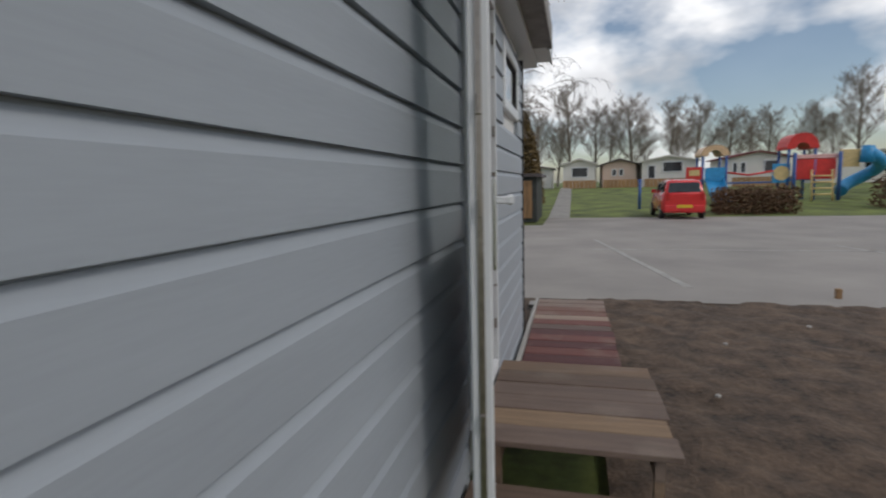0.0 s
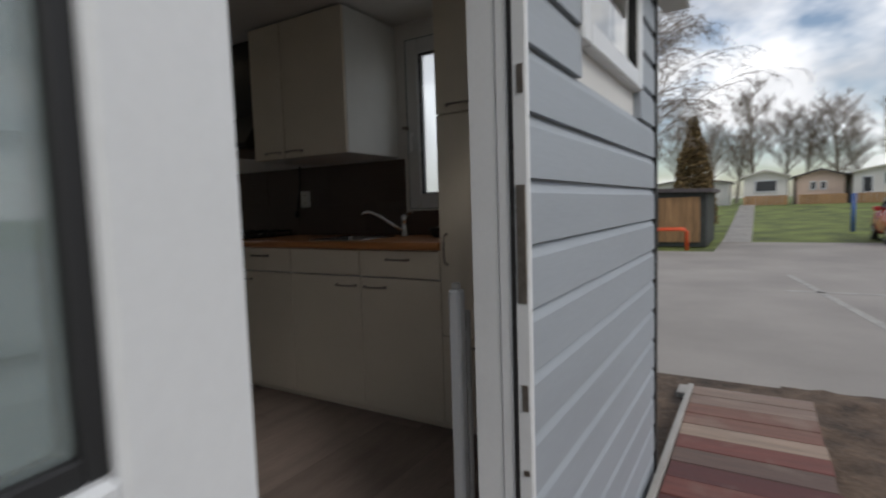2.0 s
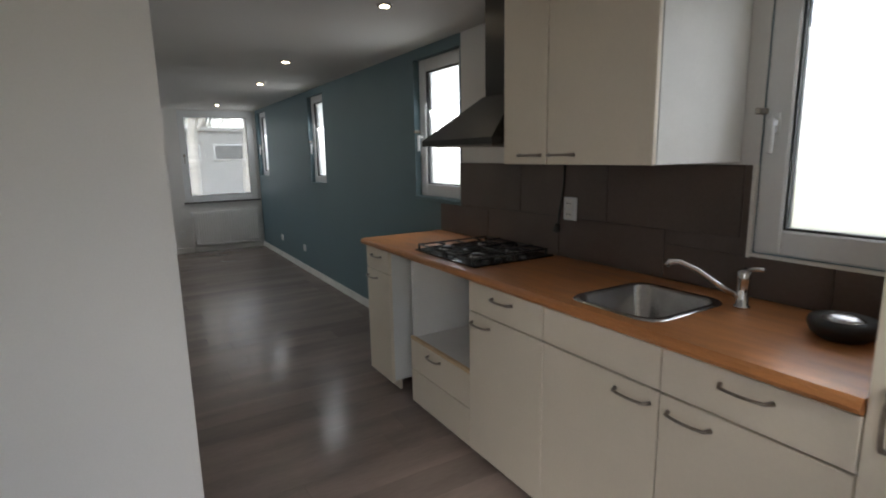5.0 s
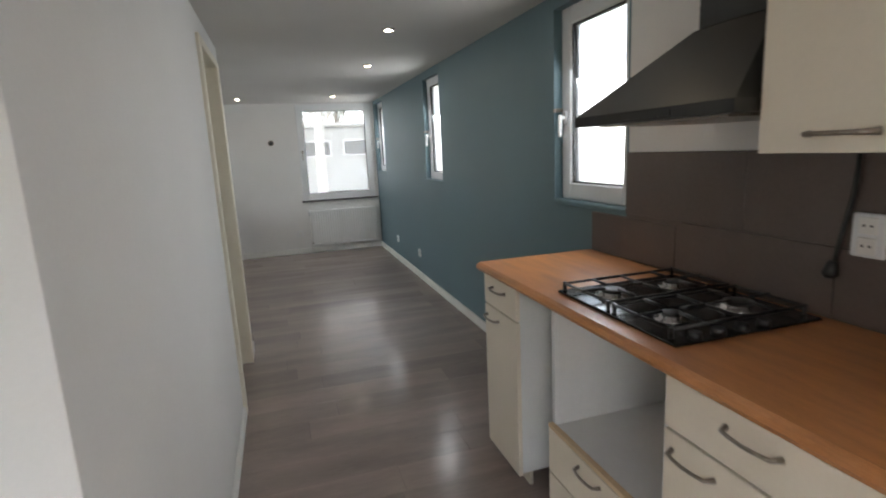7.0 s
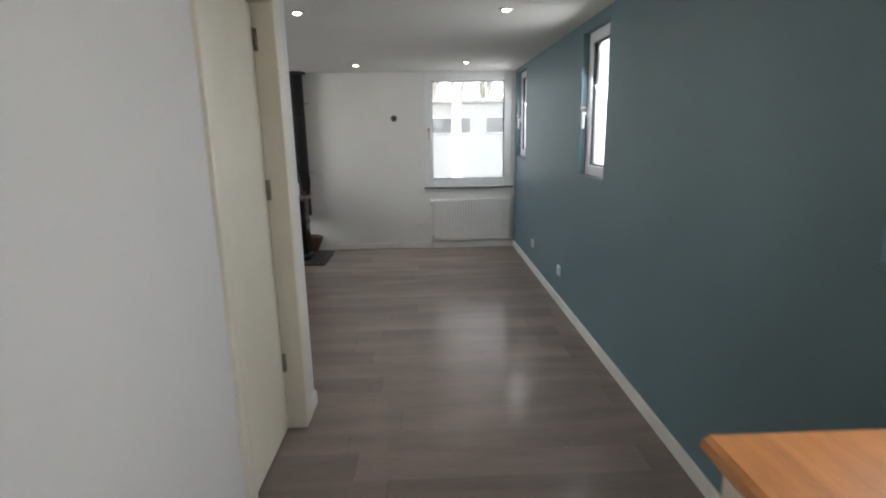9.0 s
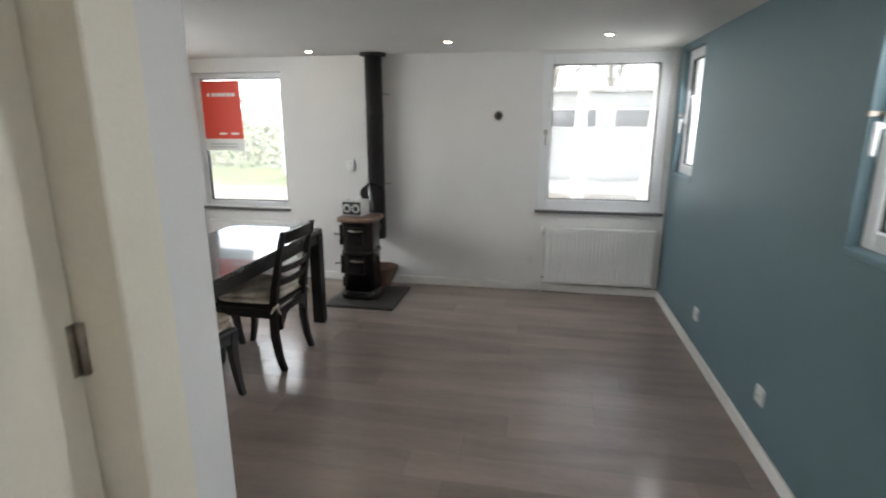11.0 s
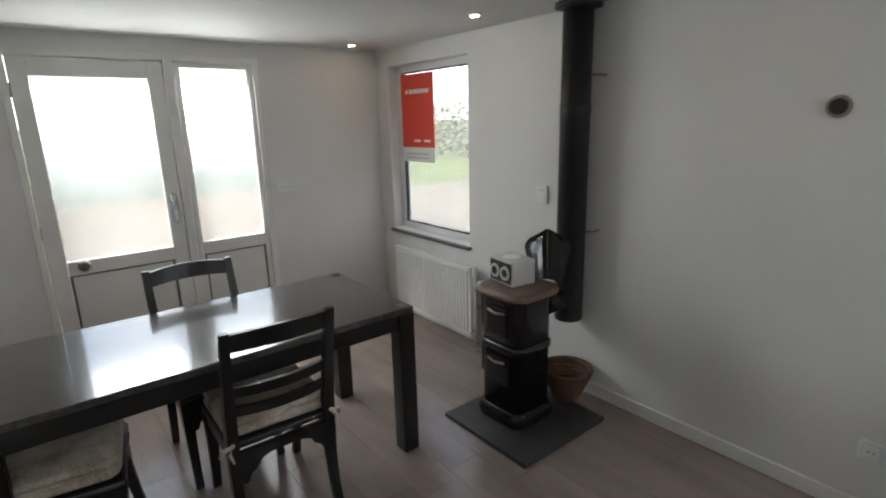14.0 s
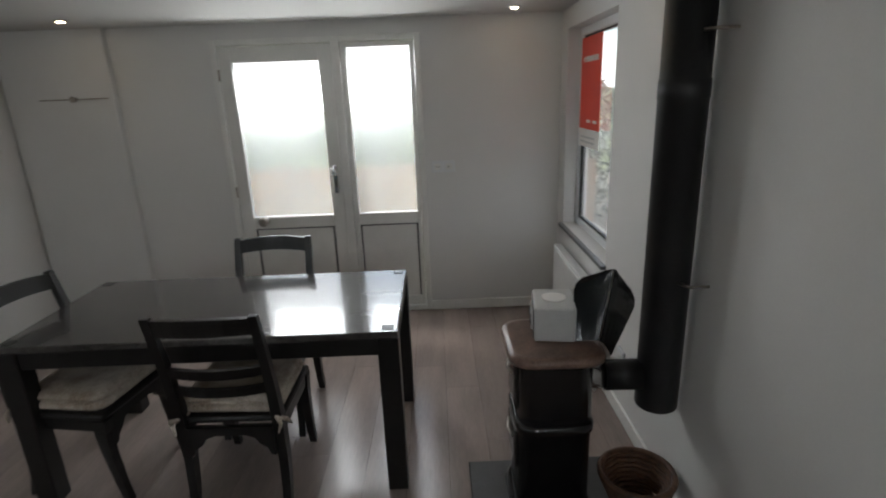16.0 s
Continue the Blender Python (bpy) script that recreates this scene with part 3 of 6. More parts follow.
part("panel", box(B(), (-LW + 0.116, -LT + 0.014, 0.146), (-0.116, -0.014, 0.784), 0.003), M_PVC, ld)
bm = B()
for a, b, z0, z1 in ((0.11, 0.116, 0.14, 0.79), (LW - 0.116, LW - 0.11, 0.14, 0.79)):
    box(bm, (-b, -LT + 0.006, z0), (-a, -0.006, z1))
part("panel_seal", bm, M_RUB, ld)
bm = B()
box(bm, (-LW - 0.004, -LT + 0.022, 0.1), (-LW, -LT + 0.040, 1.95))
part("lock_strip", bm, M_NICKEL, ld)
bm = B()
for z in (0.35, 0.95, 1.22, 1.66):
    box(bm, (-LW - 0.016, -LT + 0.024, z), (-LW - 0.003, -LT + 0.038, z + 0.05), 0.002)
part("latch", bm, M_NICKEL, ld)
bm = box(B(), (-LW + 0.022, -LT - 0.012, 0.80), (-LW + 0.058, -LT, 1.06), 0.005)
part("handle_plate", bm, M_STEEL, ld)
bm = B()
box(bm, (-LW + 0.028, -LT - 0.055, 0.985), (-LW + 0.05, -LT - 0.01, 1.005), 0.003)
box(bm, (-LW + 0.03, -LT - 0.062, 0.98), (-LW + 0.085, -LT - 0.042, 1.01), 0.006)
part("door_handle", bm, M_PVC, ld, "white lever handle")
for o in ld.children:
    o.parent = ed
    o.matrix_parent_inverse = ed.matrix_basis.inverted() @ pose(-2.357, -0.222, 0.0, 0, 0, 9.0)
bpy.data.objects.remove(ld)

# skirting, sockets on the walls
def skirting(name, a, b):
    solid(name, box(B(), a, b, 0.003), M_TRIM, "white painted skirting board", "baseboard", "structure")


skirting("baseboard_east", (-0.016, 3.30, 0), (-0.001, Y1, 0.075))
skirting("baseboard_north", (X0, Y1 - 0.016, 0), (-0.016, Y1 - 0.001, 0.075))
skirting("baseboard_west", (X0 + 0.001, 7.99, 0), (X0 + 0.016, Y1 - 0.017, 0.075))
skirting("baseboard_west_b", (X0 + 0.001, 5.11, 0), (X0 + 0.016, 6.53, 0.075))
skirting("baseboard_hall", (-2.37, 1.934, 0), (-1.725, 1.949, 0.075))
skirting("baseboard_corridor", (-1.739, 1.95, 0), (-1.724, 4.04, 0.06))
skirting("baseboard_living", (X0 + 0.017, 5.101, 0), (-1.74, 5.116, 0.075))
skirting("baseboard_corridor_b", (-1.739, 4.965, 0), (-1.724, 5.10, 0.075))


def socket(at, axis, sign, double, label):
    """A white surface socket on a wall; at is its centre on the wall face, sign the way that it faces."""
    x, y, z = at
    s = thing("wall_socket", at, label, "socket")
    h = 0.056 if double else 0.042
    d = 0.014 * sign

    def b3(bm, u, w, d0, d1, cu=0, cz=0, bev=0.0):
        if axis == 0:
            return box(bm, (x + d0 * sign, y + cu - u, z + cz - w), (x + d1 * sign, y + cu + u, z + cz + w), bev)
        return box(bm, (x + cu - u, y + d0 * sign, z + cz - w), (x + cu + u, y + d1 * sign, z + cz + w), bev)
    part("plate", b3(B(), 0.042, h, 0.0, 0.014, bev=0.004), M_PVC, s)
    for cz in ((-0.026, 0.026) if double else (0,)):
        q = part("insert", b3(B(), 0.023, 0.022, 0.0135, 0.018, 0, cz, 0.004), M_TRIM, s)
        for cu in (-0.009, 0.009):
            part("pin_hole", b3(B(), 0.003, 0.003, 0.0175, 0.0185, cu, cz), M_DARK, q)
    return s


socket((0, 7.75, 0.29), 0, -1, False, "small white wall socket on the blue wall")
socket((0, 6.66, 0.29), 0, -1, False, "small white wall socket on the blue wall")
socket((-1.20, Y1, 0.30), 1, -1, False, "white wall socket beside the radiator")
socket((-2.89, Y1, 1.15), 1, -1, True, "white double light switch by the stovepipe")
socket((-3.22, Y1, 0.33), 1, -1, False, "white wall socket behind the stove")
socket((X0, 8.075, 1.13), 0, 1, False, "white light switch beside the garden door")
socket((X0, 8.16, 1.13), 0, 1, False, "white wall socket beside the light switch")
socket((-0.016, 2.05, 1.145), 0, -1, True, "white double socket on the brown tiles")
h = thing("pipe_hole", (-1.48, Y1, 1.61), "round dark cable outlet in the white wall", "outlet")
part("rim", ring_tube(B(), [(-1.48, Y1 - 0.001, 1.61), (-1.48, Y1 - 0.008, 1.61)], 0.042, 20), M_NICKEL, h)
part("cap", ring_tube(B(), [(-1.48, Y1 - 0.008, 1.61), (-1.48, Y1 - 0.014, 1.61)], 0.030, 20), M_DARK, h)

# corner chase with a small rail
c = thing("corner_casing", (X0 + 0.05, 5.36, 0), "white boxed-in corner casing with a thin hanging rail", "casing")
part("board", box(B(), (X0 + 0.001, 5.118, 0.08), (X0 + 0.06, 5.86, CEIL - 0.001), 0.003), M_WALL, c)
part("rail", ring_tube(B(), [(X0 + 0.075, 5.36, 1.70), (X0 + 0.075, 5.83, 1.70)], 0.004), M_NICKEL, c)
part("rail_knob", ring_tube(B(), [(X0 + 0.06, 5.60, 1.70), (X0 + 0.10, 5.60, 1.70)], [0.012, 0.022], 12), M_NICKEL, c)

# ceiling downlights
for x, y in ((-0.66, 2.71), (-0.69, 4.45), (-0.60, 5.78), (-1.84, 5.80), (-0.66, 8.15), (-1.82, 8.30), (-3.10, 8.62), (-4.42, 8.60), (-4.28, 5.85), (-3.10, 5.85)):
    s = thing("ceiling_spot", (x, y, CEIL), "small round recessed halogen downlight, switched on", "downlight", "ceiling spots")
    bm = B()
    lathe(bm, x, y, [(0.040, CEIL - 0.0005), (0.040, CEIL - 0.006), (0.034, CEIL - 0.009), (0.026, CEIL - 0.004)], 20)
    part("ring", bm, M_CHROME, s)
    part("lens", lathe(B(), x, y, [(0.001, CEIL - 0.010), (0.022, CEIL - 0.011), (0.022, CEIL - 0.0085), (0.001, CEIL - 0.0085)], 16), M_SPOT, s)

# ---- kitchen ----
XF = -0.57


def bow_handle(parent, a, b, x, out=0.028):
    """A bowed bar handle from a to b (y, z) on a front at x."""
    (ya, za), (yb, zb) = a, b
    m = ((ya + yb) / 2, (za + zb) / 2)
    pts = [(x, ya, za), (x - out * 0.8, ya * 0.93 + yb * 0.07, za * 0.93 + zb * 0.07), (x - out, ya * 0.75 + yb * 0.25, za * 0.75 + zb * 0.25),
           (x - out * 1.1, *m), (x - out, ya * 0.25 + yb * 0.75, za * 0.25 + zb * 0.75), (x - out * 0.8, ya * 0.07 + yb * 0.93, za * 0.07 + zb * 0.93), (x, yb, zb)]
    bm = ring_tube(B(), pts, [0.007, 0.005, 0.0045, 0.0045, 0.0045, 0.005, 0.007], 8)
    return part("handle", bm, M_NICKEL, parent, "bowed nickel bar handle")


def front(name, parent, y0, y1, z0, z1, x=XF):
    return part(name, box(B(), (x - 0.018, y0 + 0.002, z0 + 0.002), (x, y1 - 0.002, z1 - 0.002), 0.002), M_CAB, parent)


def carcass(u, y0, y1, z0, z1, xf=XF, shelf=()):
    for a, b in ((y0, y0 + 0.018), (y1 - 0.018, y1)):
        part("side_panel", box(B(), (xf, a, z0), (-0.02, b, z1)), M_CARC, u)
    part("bottom_panel", box(B(), (xf, y0 + 0.018, z0), (-0.02, y1 - 0.018, z0 + 0.018)), M_CARC, u)
    part("back_panel", box(B(), (-0.028, y0 + 0.018, z0 + 0.018), (-0.02, y1 - 0.018, z1)), M_CARC, u)
    for z in shelf:
        part("shelf", box(B(), (xf + 0.004, y0 + 0.018, z), (-0.028, y1 - 0.018, z + 0.018)), M_CARC, u)


def base_unit(y0, y1, label, drawer=True, drawer_handle=True, door_handle="hi"):
    u = thing("base_cabinet", (-0.3, (y0 + y1) / 2, 0), label, "kitchen cabinet", "kitchen base units")
    carcass(u, y0 + 0.001, y1 - 0.001, 0.06, 0.86)
    part("plinth", box(B(), (XF + 0.03, y0 + 0.001, 0.0), (XF + 0.045, y1 - 0.001, 0.06)), M_CAB, u)
    d = front("drawer_front", u, y0, y1, 0.725, 0.86)
    if drawer_handle:
        m = (y0 + y1) / 2
        bow_handle(d, (m - 0.065, 0.815), (m + 0.065, 0.815), XF - 0.018)
    d = front("door", u, y0, y1, 0.045, 0.722)
    if door_handle == "hi":
        bow_handle(d, (y1 - 0.16, 0.675), (y1 - 0.03, 0.675), XF - 0.018)
    elif door_handle == "lo":
        bow_handle(d, (y0 + 0.03, 0.675), (y0 + 0.16, 0.675), XF - 0.018)
    return u


base_unit(2.93, 3.26, "narrow cream base cabinet with drawer at the worktop end")
base_unit(1.61, 2.10, "cream base cabinet with drawer beside the oven niche")
base_unit(1.11, 1.61, "cream sink base cabinet with a fixed front", True, False, "lo")
base_unit(0.63, 1.11, "cream base cabinet with drawer beside the tall unit", True, True, "hi")
u = thing("oven_cabinet", (-0.3, 2.39, 0), "cream oven housing with an empty niche and drawer", "kitchen cabinet", "kitchen base units")
carcass(u, 2.101, 2.68, 0.06, 0.86, shelf=(0.405,))
part("plinth", box(B(), (XF + 0.03, 2.101, 0), (XF + 0.045, 2.68, 0.06)), M_CAB, u)
d = front("drawer_front", u, 2.10, 2.68, 0.24, 0.41)
bow_handle(d, (2.36, 0.375), (2.48, 0.375), XF - 0.018)
front("lower_panel", u, 2.10, 2.68, 0.045, 0.238)
part("edge_strip", box(B(), (XF - 0.018, 2.10, 0.412), (XF + 0.003, 2.68, 0.428), 0.001), M_EDGE, u, "raw light wood edge strip")
g = thing("waste_pipe", (-0.15, 2.25, 0.424), "short grey plastic pipe end inside the oven niche", "pipe")
part("pipe", lathe(B(), -0.16, 2.20, [(0.03, 0.424), (0.03, 0.52), (0.036, 0.52), (0.036, 0.55), (0.026, 0.55), (0.026, 0.50)], 16), M_RADIO, g)
u = thing("tall_cabinet", (-0.3, 0.32, 0), "tall cream larder cabinet beside the entrance", "kitchen cabinet")
bm = B()
box(bm, (XF, 0.005, 0.06), (-0.02, 0.629, 2.12))
part("body", bm, M_CAB, u)
d = front("door", u, 0.005, 0.63, 0.47, 1.47)
bow_handle(d, (0.59, 0.80), (0.59, 0.94), XF - 0.018)
d = front("door", u, 0.005, 0.63, 1.475, 2.12)
bow_handle(d, (0.44, 1.51), (0.57, 1.51), XF - 0.018)
d = front("drawer_front", u, 0.005, 0.63, 0.05, 0.465)
bow_handle(d, (0.44, 0.43), (0.57, 0.43), XF - 0.018)
part("plinth", box(B(), (XF + 0.03, 0.005, 0), (XF + 0.045, 0.629, 0.06)), M_CAB, u)

# worktop with a cut-out for the sink
SX0, SX1, SY0, SY1 = -0.53, -0.15, 1.19, 1.53
wt = thing("worktop", (-0.3, 2.0, 0.862), "orange brown beech-look worktop with a rounded front edge", "worktop")
bm = B()
prof = [(-0.56, 0.862), (-0.592, 0.862), (-0.604, 0.868), (-0.610, 0.880), (-0.604, 0.893), (-0.592, 0.900), (-0.56, 0.900)]
prism(bm, [(a, z) for a, z in prof], 1, 0.632, 3.30)
part("front_edge", bm, M_TOP, wt, "rounded front edge")
bm = B()
for x0, x1, y0, y1 in ((-0.56, SX0, 0.632, 3.30), (SX1, -0.012, 0.632, 3.30), (SX0, SX1, 0.632, SY0), (SX0, SX1, SY1, 3.30)):
    box(bm, (x0, y0, 0.862), (x1, y1, 0.900))
part("top", bm, M_TOP, wt)

sk = thing("kitchen_sink", (-0.34, 1.36, 0.9), "square stainless steel sink set into the worktop", "sink")


def rounded(cx, cy, hx, hy, r, z, n=5):
    out = []
    for sx, sy, a0 in ((1, 1, 0), (-1, 1, 90), (-1, -1, 180), (1, -1, 270)):
        for k in range(n + 1):
            a = radians(a0 + 90 * k / n)
            out.append((cx + sx * (hx - r) + r * math.cos(a), cy + sy * (hy - r) + r * math.sin(a), z))
    return out


def loft(bm, loops, close_first=False, close_last=False, smooth=True):
    rings = [[bm.verts.new(p) for p in lp] for lp in loops]
    for a, b in zip(rings, rings[1:]):
        for k in range(len(a)):
            f = bm.faces.new((a[k], a[(k + 1) % len(a)], b[(k + 1) % len(b)], b[k]))
            f.smooth = smooth
    if close_first:
        bm.faces.new(rings[0][::-1])
    if close_last:
        bm.faces.new(rings[-1])
    return bm


cx, cy, hx, hy = -0.34, 1.36, 0.205, 0.185
bm = loft(B(), [rounded(cx, cy, hx, hy, 0.07, 0.9005), rounded(cx, cy, hx - 0.004, hy - 0.004, 0.07, 0.9055), rounded(cx, cy, hx - 0.022, hy - 0.022, 0.06, 0.905),
                rounded(cx, cy, hx - 0.028, hy - 0.028, 0.055, 0.898), rounded(cx, cy, hx - 0.036, hy - 0.036, 0.05, 0.78), rounded(cx, cy, hx - 0.06, hy - 0.06, 0.04, 0.765)], False, True)
part("basin", bm, M_STEEL, sk)
part("drain", lathe(B(), cx, cy, [(0.045, 0.766), (0.042, 0.771), (0.02, 0.768)], 20), M_CHROME, sk)
tp = thing("kitchen_tap", (-0.15, 1.12, 0.9), "chrome single-lever kitchen tap with a slanted spout", "tap")
part("column", lathe(B(), -0.155, 1.13, [(0.026, 0.9), (0.026, 0.906), (0.019, 0.91), (0.019, 0.985), (0.021, 0.99), (0.021, 1.02), (0.012, 1.028)], 18), M_CHROME, tp)
part("spout", ring_tube(B(), [(-0.155, 1.13, 0.93), (-0.20, 1.175, 0.965), (-0.25, 1.235, 1.02), (-0.285, 1.275, 1.045), (-0.31, 1.295, 1.045), (-0.318, 1.302, 1.03)], 0.0105, 10), M_CHROME, tp)
part("lever", ring_tube(B(), [(-0.155, 1.13, 1.024), (-0.16, 1.10, 1.034), (-0.17, 1.06, 1.04)], [0.009, 0.008, 0.006], 8), M_CHROME, tp)
bk = thing("black_dish", (-0.2, 0.80, 0.9), "small round black dish with studs on the worktop", "dish")
part("bowl", lathe(B(), -0.22, 0.82, [(0.055, 0.9005), (0.075, 0.915), (0.085, 0.94), (0.08, 0.955), (0.06, 0.953), (0.055, 0.935)], 24), M_DARK, bk)
part("lid", lathe(B(), -0.22, 0.82, [(0.055, 0.936), (0.054, 0.952), (0.03, 0.965), (0.005, 0.967)], 24), M_STEEL, bk)

# gas hob
hb = thing("gas_hob", (-0.28, 2.42, 0.9), "black four-burner gas hob with cast iron pan supports", "hob")
HY0, HY1, HX0, HX1 = 2.13, 2.70, -0.535, -0.045
part("plate", box(B(), (HX0, HY0, 0.9005), (HX1, HY1, 0.909), 0.003), M_HOB, hb)
BURN = [(-0.41, 2.56, 0.045), (-0.17, 2.56, 0.034), (-0.41, 2.29, 0.034), (-0.17, 2.29, 0.05)]
for x, y, r in BURN:
    b = part("burner", lathe(B(), x, y, [(r + 0.014, 0.909), (r + 0.014, 0.914), (r, 0.916), (r, 0.924), (r * 0.9, 0.926)], 20), M_STEEL, hb)
    part("cap", lathe(B(), x, y, [(r * 0.86, 0.9262), (r * 0.86, 0.931), (r * 0.6, 0.934), (0.002, 0.934)], 20), M_IRON, b)
for y0, y1 in ((2.17, 2.405), (2.435, 2.685)):
    bm = B()
    a, b2, z = -0.515, -0.065, 0.934
    for p, q in (((a, y0), (b2, y0)), ((a, y1), (b2, y1)), ((a, y0), (a, y1)), ((b2, y0), (b2, y1)), (((a + b2) / 2, y0), ((a + b2) / 2, y1))):
        ring_tube(bm, [(*p, z), (*q, z)], 0.0048, 6)
    for x, y, r in BURN:
        if y0 < y < y1:
            for dx, dy in ((1, 0), (-1, 0), (0, 1), (0, -1)):
                ring_tube(bm, [(x + dx * 0.03, y + dy * 0.03, z + 0.003), (x + dx * 0.115, y + dy * 0.115, z + 0.003)], 0.005, 6)
    for p in ((a, y0), (a, y1), (b2, y0), (b2, y1)):
        ring_tube(bm, [(*p, 0.909), (*p, z + 0.006)], 0.007, 6)
    part("pan_support", bm, M_IRON, hb)
for k in range(4):
    part("knob", lathe(B(), -0.46 + 0.075 * k, 2.148, [(0.019, 0.909), (0.017, 0.926), (0.014, 0.928)], 14), M_DARK, hb)

# hood
hd = thing("cooker_hood", (-0.26, 2.27, 1.44), "black pyramid cooker hood with a square chimney", "cooker hood")
bm = B()
zb = 1.455


def rect(x0, x1, y0, y1, z):
    return [(x0, y0, z), (x1, y0, z), (x1, y1, z), (x0, y1, z)]


loft(bm, [rect(-0.54, -0.004, 1.989, 2.58, zb), rect(-0.54, -0.004, 1.989, 2.58, zb + 0.028), rect(-0.35, -0.004, 2.07, 2.31, zb + 0.225)], True, True, False)
part("canopy", bm, M_HOOD, hd)
part("chimney", box(B(), (-0.345, 2.075, zb + 0.225), (-0.004, 2.305, CEIL - 0.001), 0.004), M_HOOD, hd)
part("switch_strip", box(B(), (-0.542, 2.17, zb + 0.007), (-0.5395, 2.35, zb + 0.022)), M_DARK, hd)
part("filter", box(B(), (-0.50, 2.04, zb - 0.006), (-0.05, 2.51, zb - 0.001)), M_NICKEL, hd)

# wall cupboard
wc = thing("wall_cupboard", (-0.24, 1.6, 1.37), "cream two-door wall cupboard above the worktop", "kitchen cabinet")
part("body", box(B(), (-0.462, 1.255, 1.37), (-0.006, 1.985, 2.135), 0.002), M_CARC, wc)
d = front("door", wc, 1.725, 1.985, 1.368, 2.135, -0.463)
bow_handle(d, (1.755, 1.405), (1.875, 1.405), -0.481)
d = front("door", wc, 1.255, 1.722, 1.368, 2.135, -0.463)
bow_handle(d, (1.58, 1.405), (1.705, 1.405), -0.481)
cb = thing("power_cable", (-0.02, 2.14, 1.0), "dark cable hanging below the wall cupboard", "cable")
part("cord", ring_tube(B(), [(-0.025, 2.09, 1.37), (-0.025, 2.095, 1.25), (-0.027, 2.12, 1.12), (-0.025, 2.13, 1.06)], 0.006, 8), M_DARK, cb)
part("plug", ring_tube(B(), [(-0.027, 2.13, 1.065), (-0.03, 2.135, 1.03), (-0.03, 2.135, 1.02)], [0.012, 0.02, 0.012], 10), M_DARK, cb)

# tiled splashback: tile by tile
sp = thing("splashback", (-0.01, 2.0, 0.9), "large brown grey wall tiles behind the worktop", "splashback", kind="structure")
part("grout", wall_boxes(B(), 0, -0.010, -0.0045, 0.632, 3.03, 0.9005, 1.36, [(0.64, 1.195, 1.05, 1.36)]), M_GROUT, sp)
part("grout", box(B(), (-0.010, 3.03, 0.9005), (-0.0005, 3.285, 1.085)), M_GROUT, sp)
for z0, z1, off in ((0.903, 1.10, 0.30), (1.103, 1.358, 0.0)):
    y = 0.634 - off
    while y < 3.28:
        a, b, top = max(y, 0.634), min(y + 0.597, 3.03 if z0 > 1 else 3.283), z1
        y += 0.60
        if b - a < 0.02:
            continue
        if z0 > 1 and a < 1.20:
            if b < 1.22:
                continue
            a = 1.205
        if z0 < 1 and a < 1.19:
            top = 1.045
        if z0 < 1 and b > 3.03:
            top = 1.083
        part("tile", box(B(), (-0.016, a, z0), (-0.0095, b, top), 0.0015), M_TILE, sp)
bm = B()
box(bm, (-0.02, 1.192, 1.04), (0.0, 1.204, 1.362))
box(bm, (-0.02, 0.634, 1.046), (0.0, 1.192, 1.056))
solid("trim_tile_edge", bm, M_TRIM, "white tile edge strip round the kitchen window", "trim", "structure")

# ---- living room ----
tb = thing("dining_table", (-3.09, 7.07, 0), "large black-stained wooden dining table with thick square legs", "table")
TX0, TX1, TY0, TY1, TZ = -3.49, -2.735, 6.285, 7.888, 0.755
part("tabletop", box(B(), (TX0 + 0.002, TY0 + 0.002, TZ - 0.03), (TX1 - 0.002, TY1 - 0.002, TZ), 0.004), M_TTOP, tb)
for a, b in (((TX0 + 0.01, TY0 + 0.085, TZ - 0.105), (TX0 + 0.035, TY1 - 0.085, TZ - 0.03)), ((TX1 - 0.035, TY0 + 0.085, TZ - 0.105), (TX1 - 0.01, TY1 - 0.085, TZ - 0.03)),
             ((TX0 + 0.085, TY0 + 0.01, TZ - 0.105), (TX1 - 0.085, TY0 + 0.035, TZ - 0.03)), ((TX0 + 0.085, TY1 - 0.035, TZ - 0.105), (TX1 - 0.085, TY1 - 0.01, TZ - 0.03))):
    part("apron", box(B(), a, b, 0.003), M_TABLE, tb)
for x in (TX0, TX1 - 0.085):
    for y in (TY0, TY1 - 0.085):
        part("leg", box(B(), (x, y, 0), (x + 0.085, y + 0.085, TZ - 0.0305), 0.004), M_TABLE, tb)
        part("corner_inlay", box(B(), (x + 0.018, y + 0.018, TZ - 0.002), (x + 0.067, y + 0.067, TZ + 0.0015), 0.001), M_TABLE, tb)


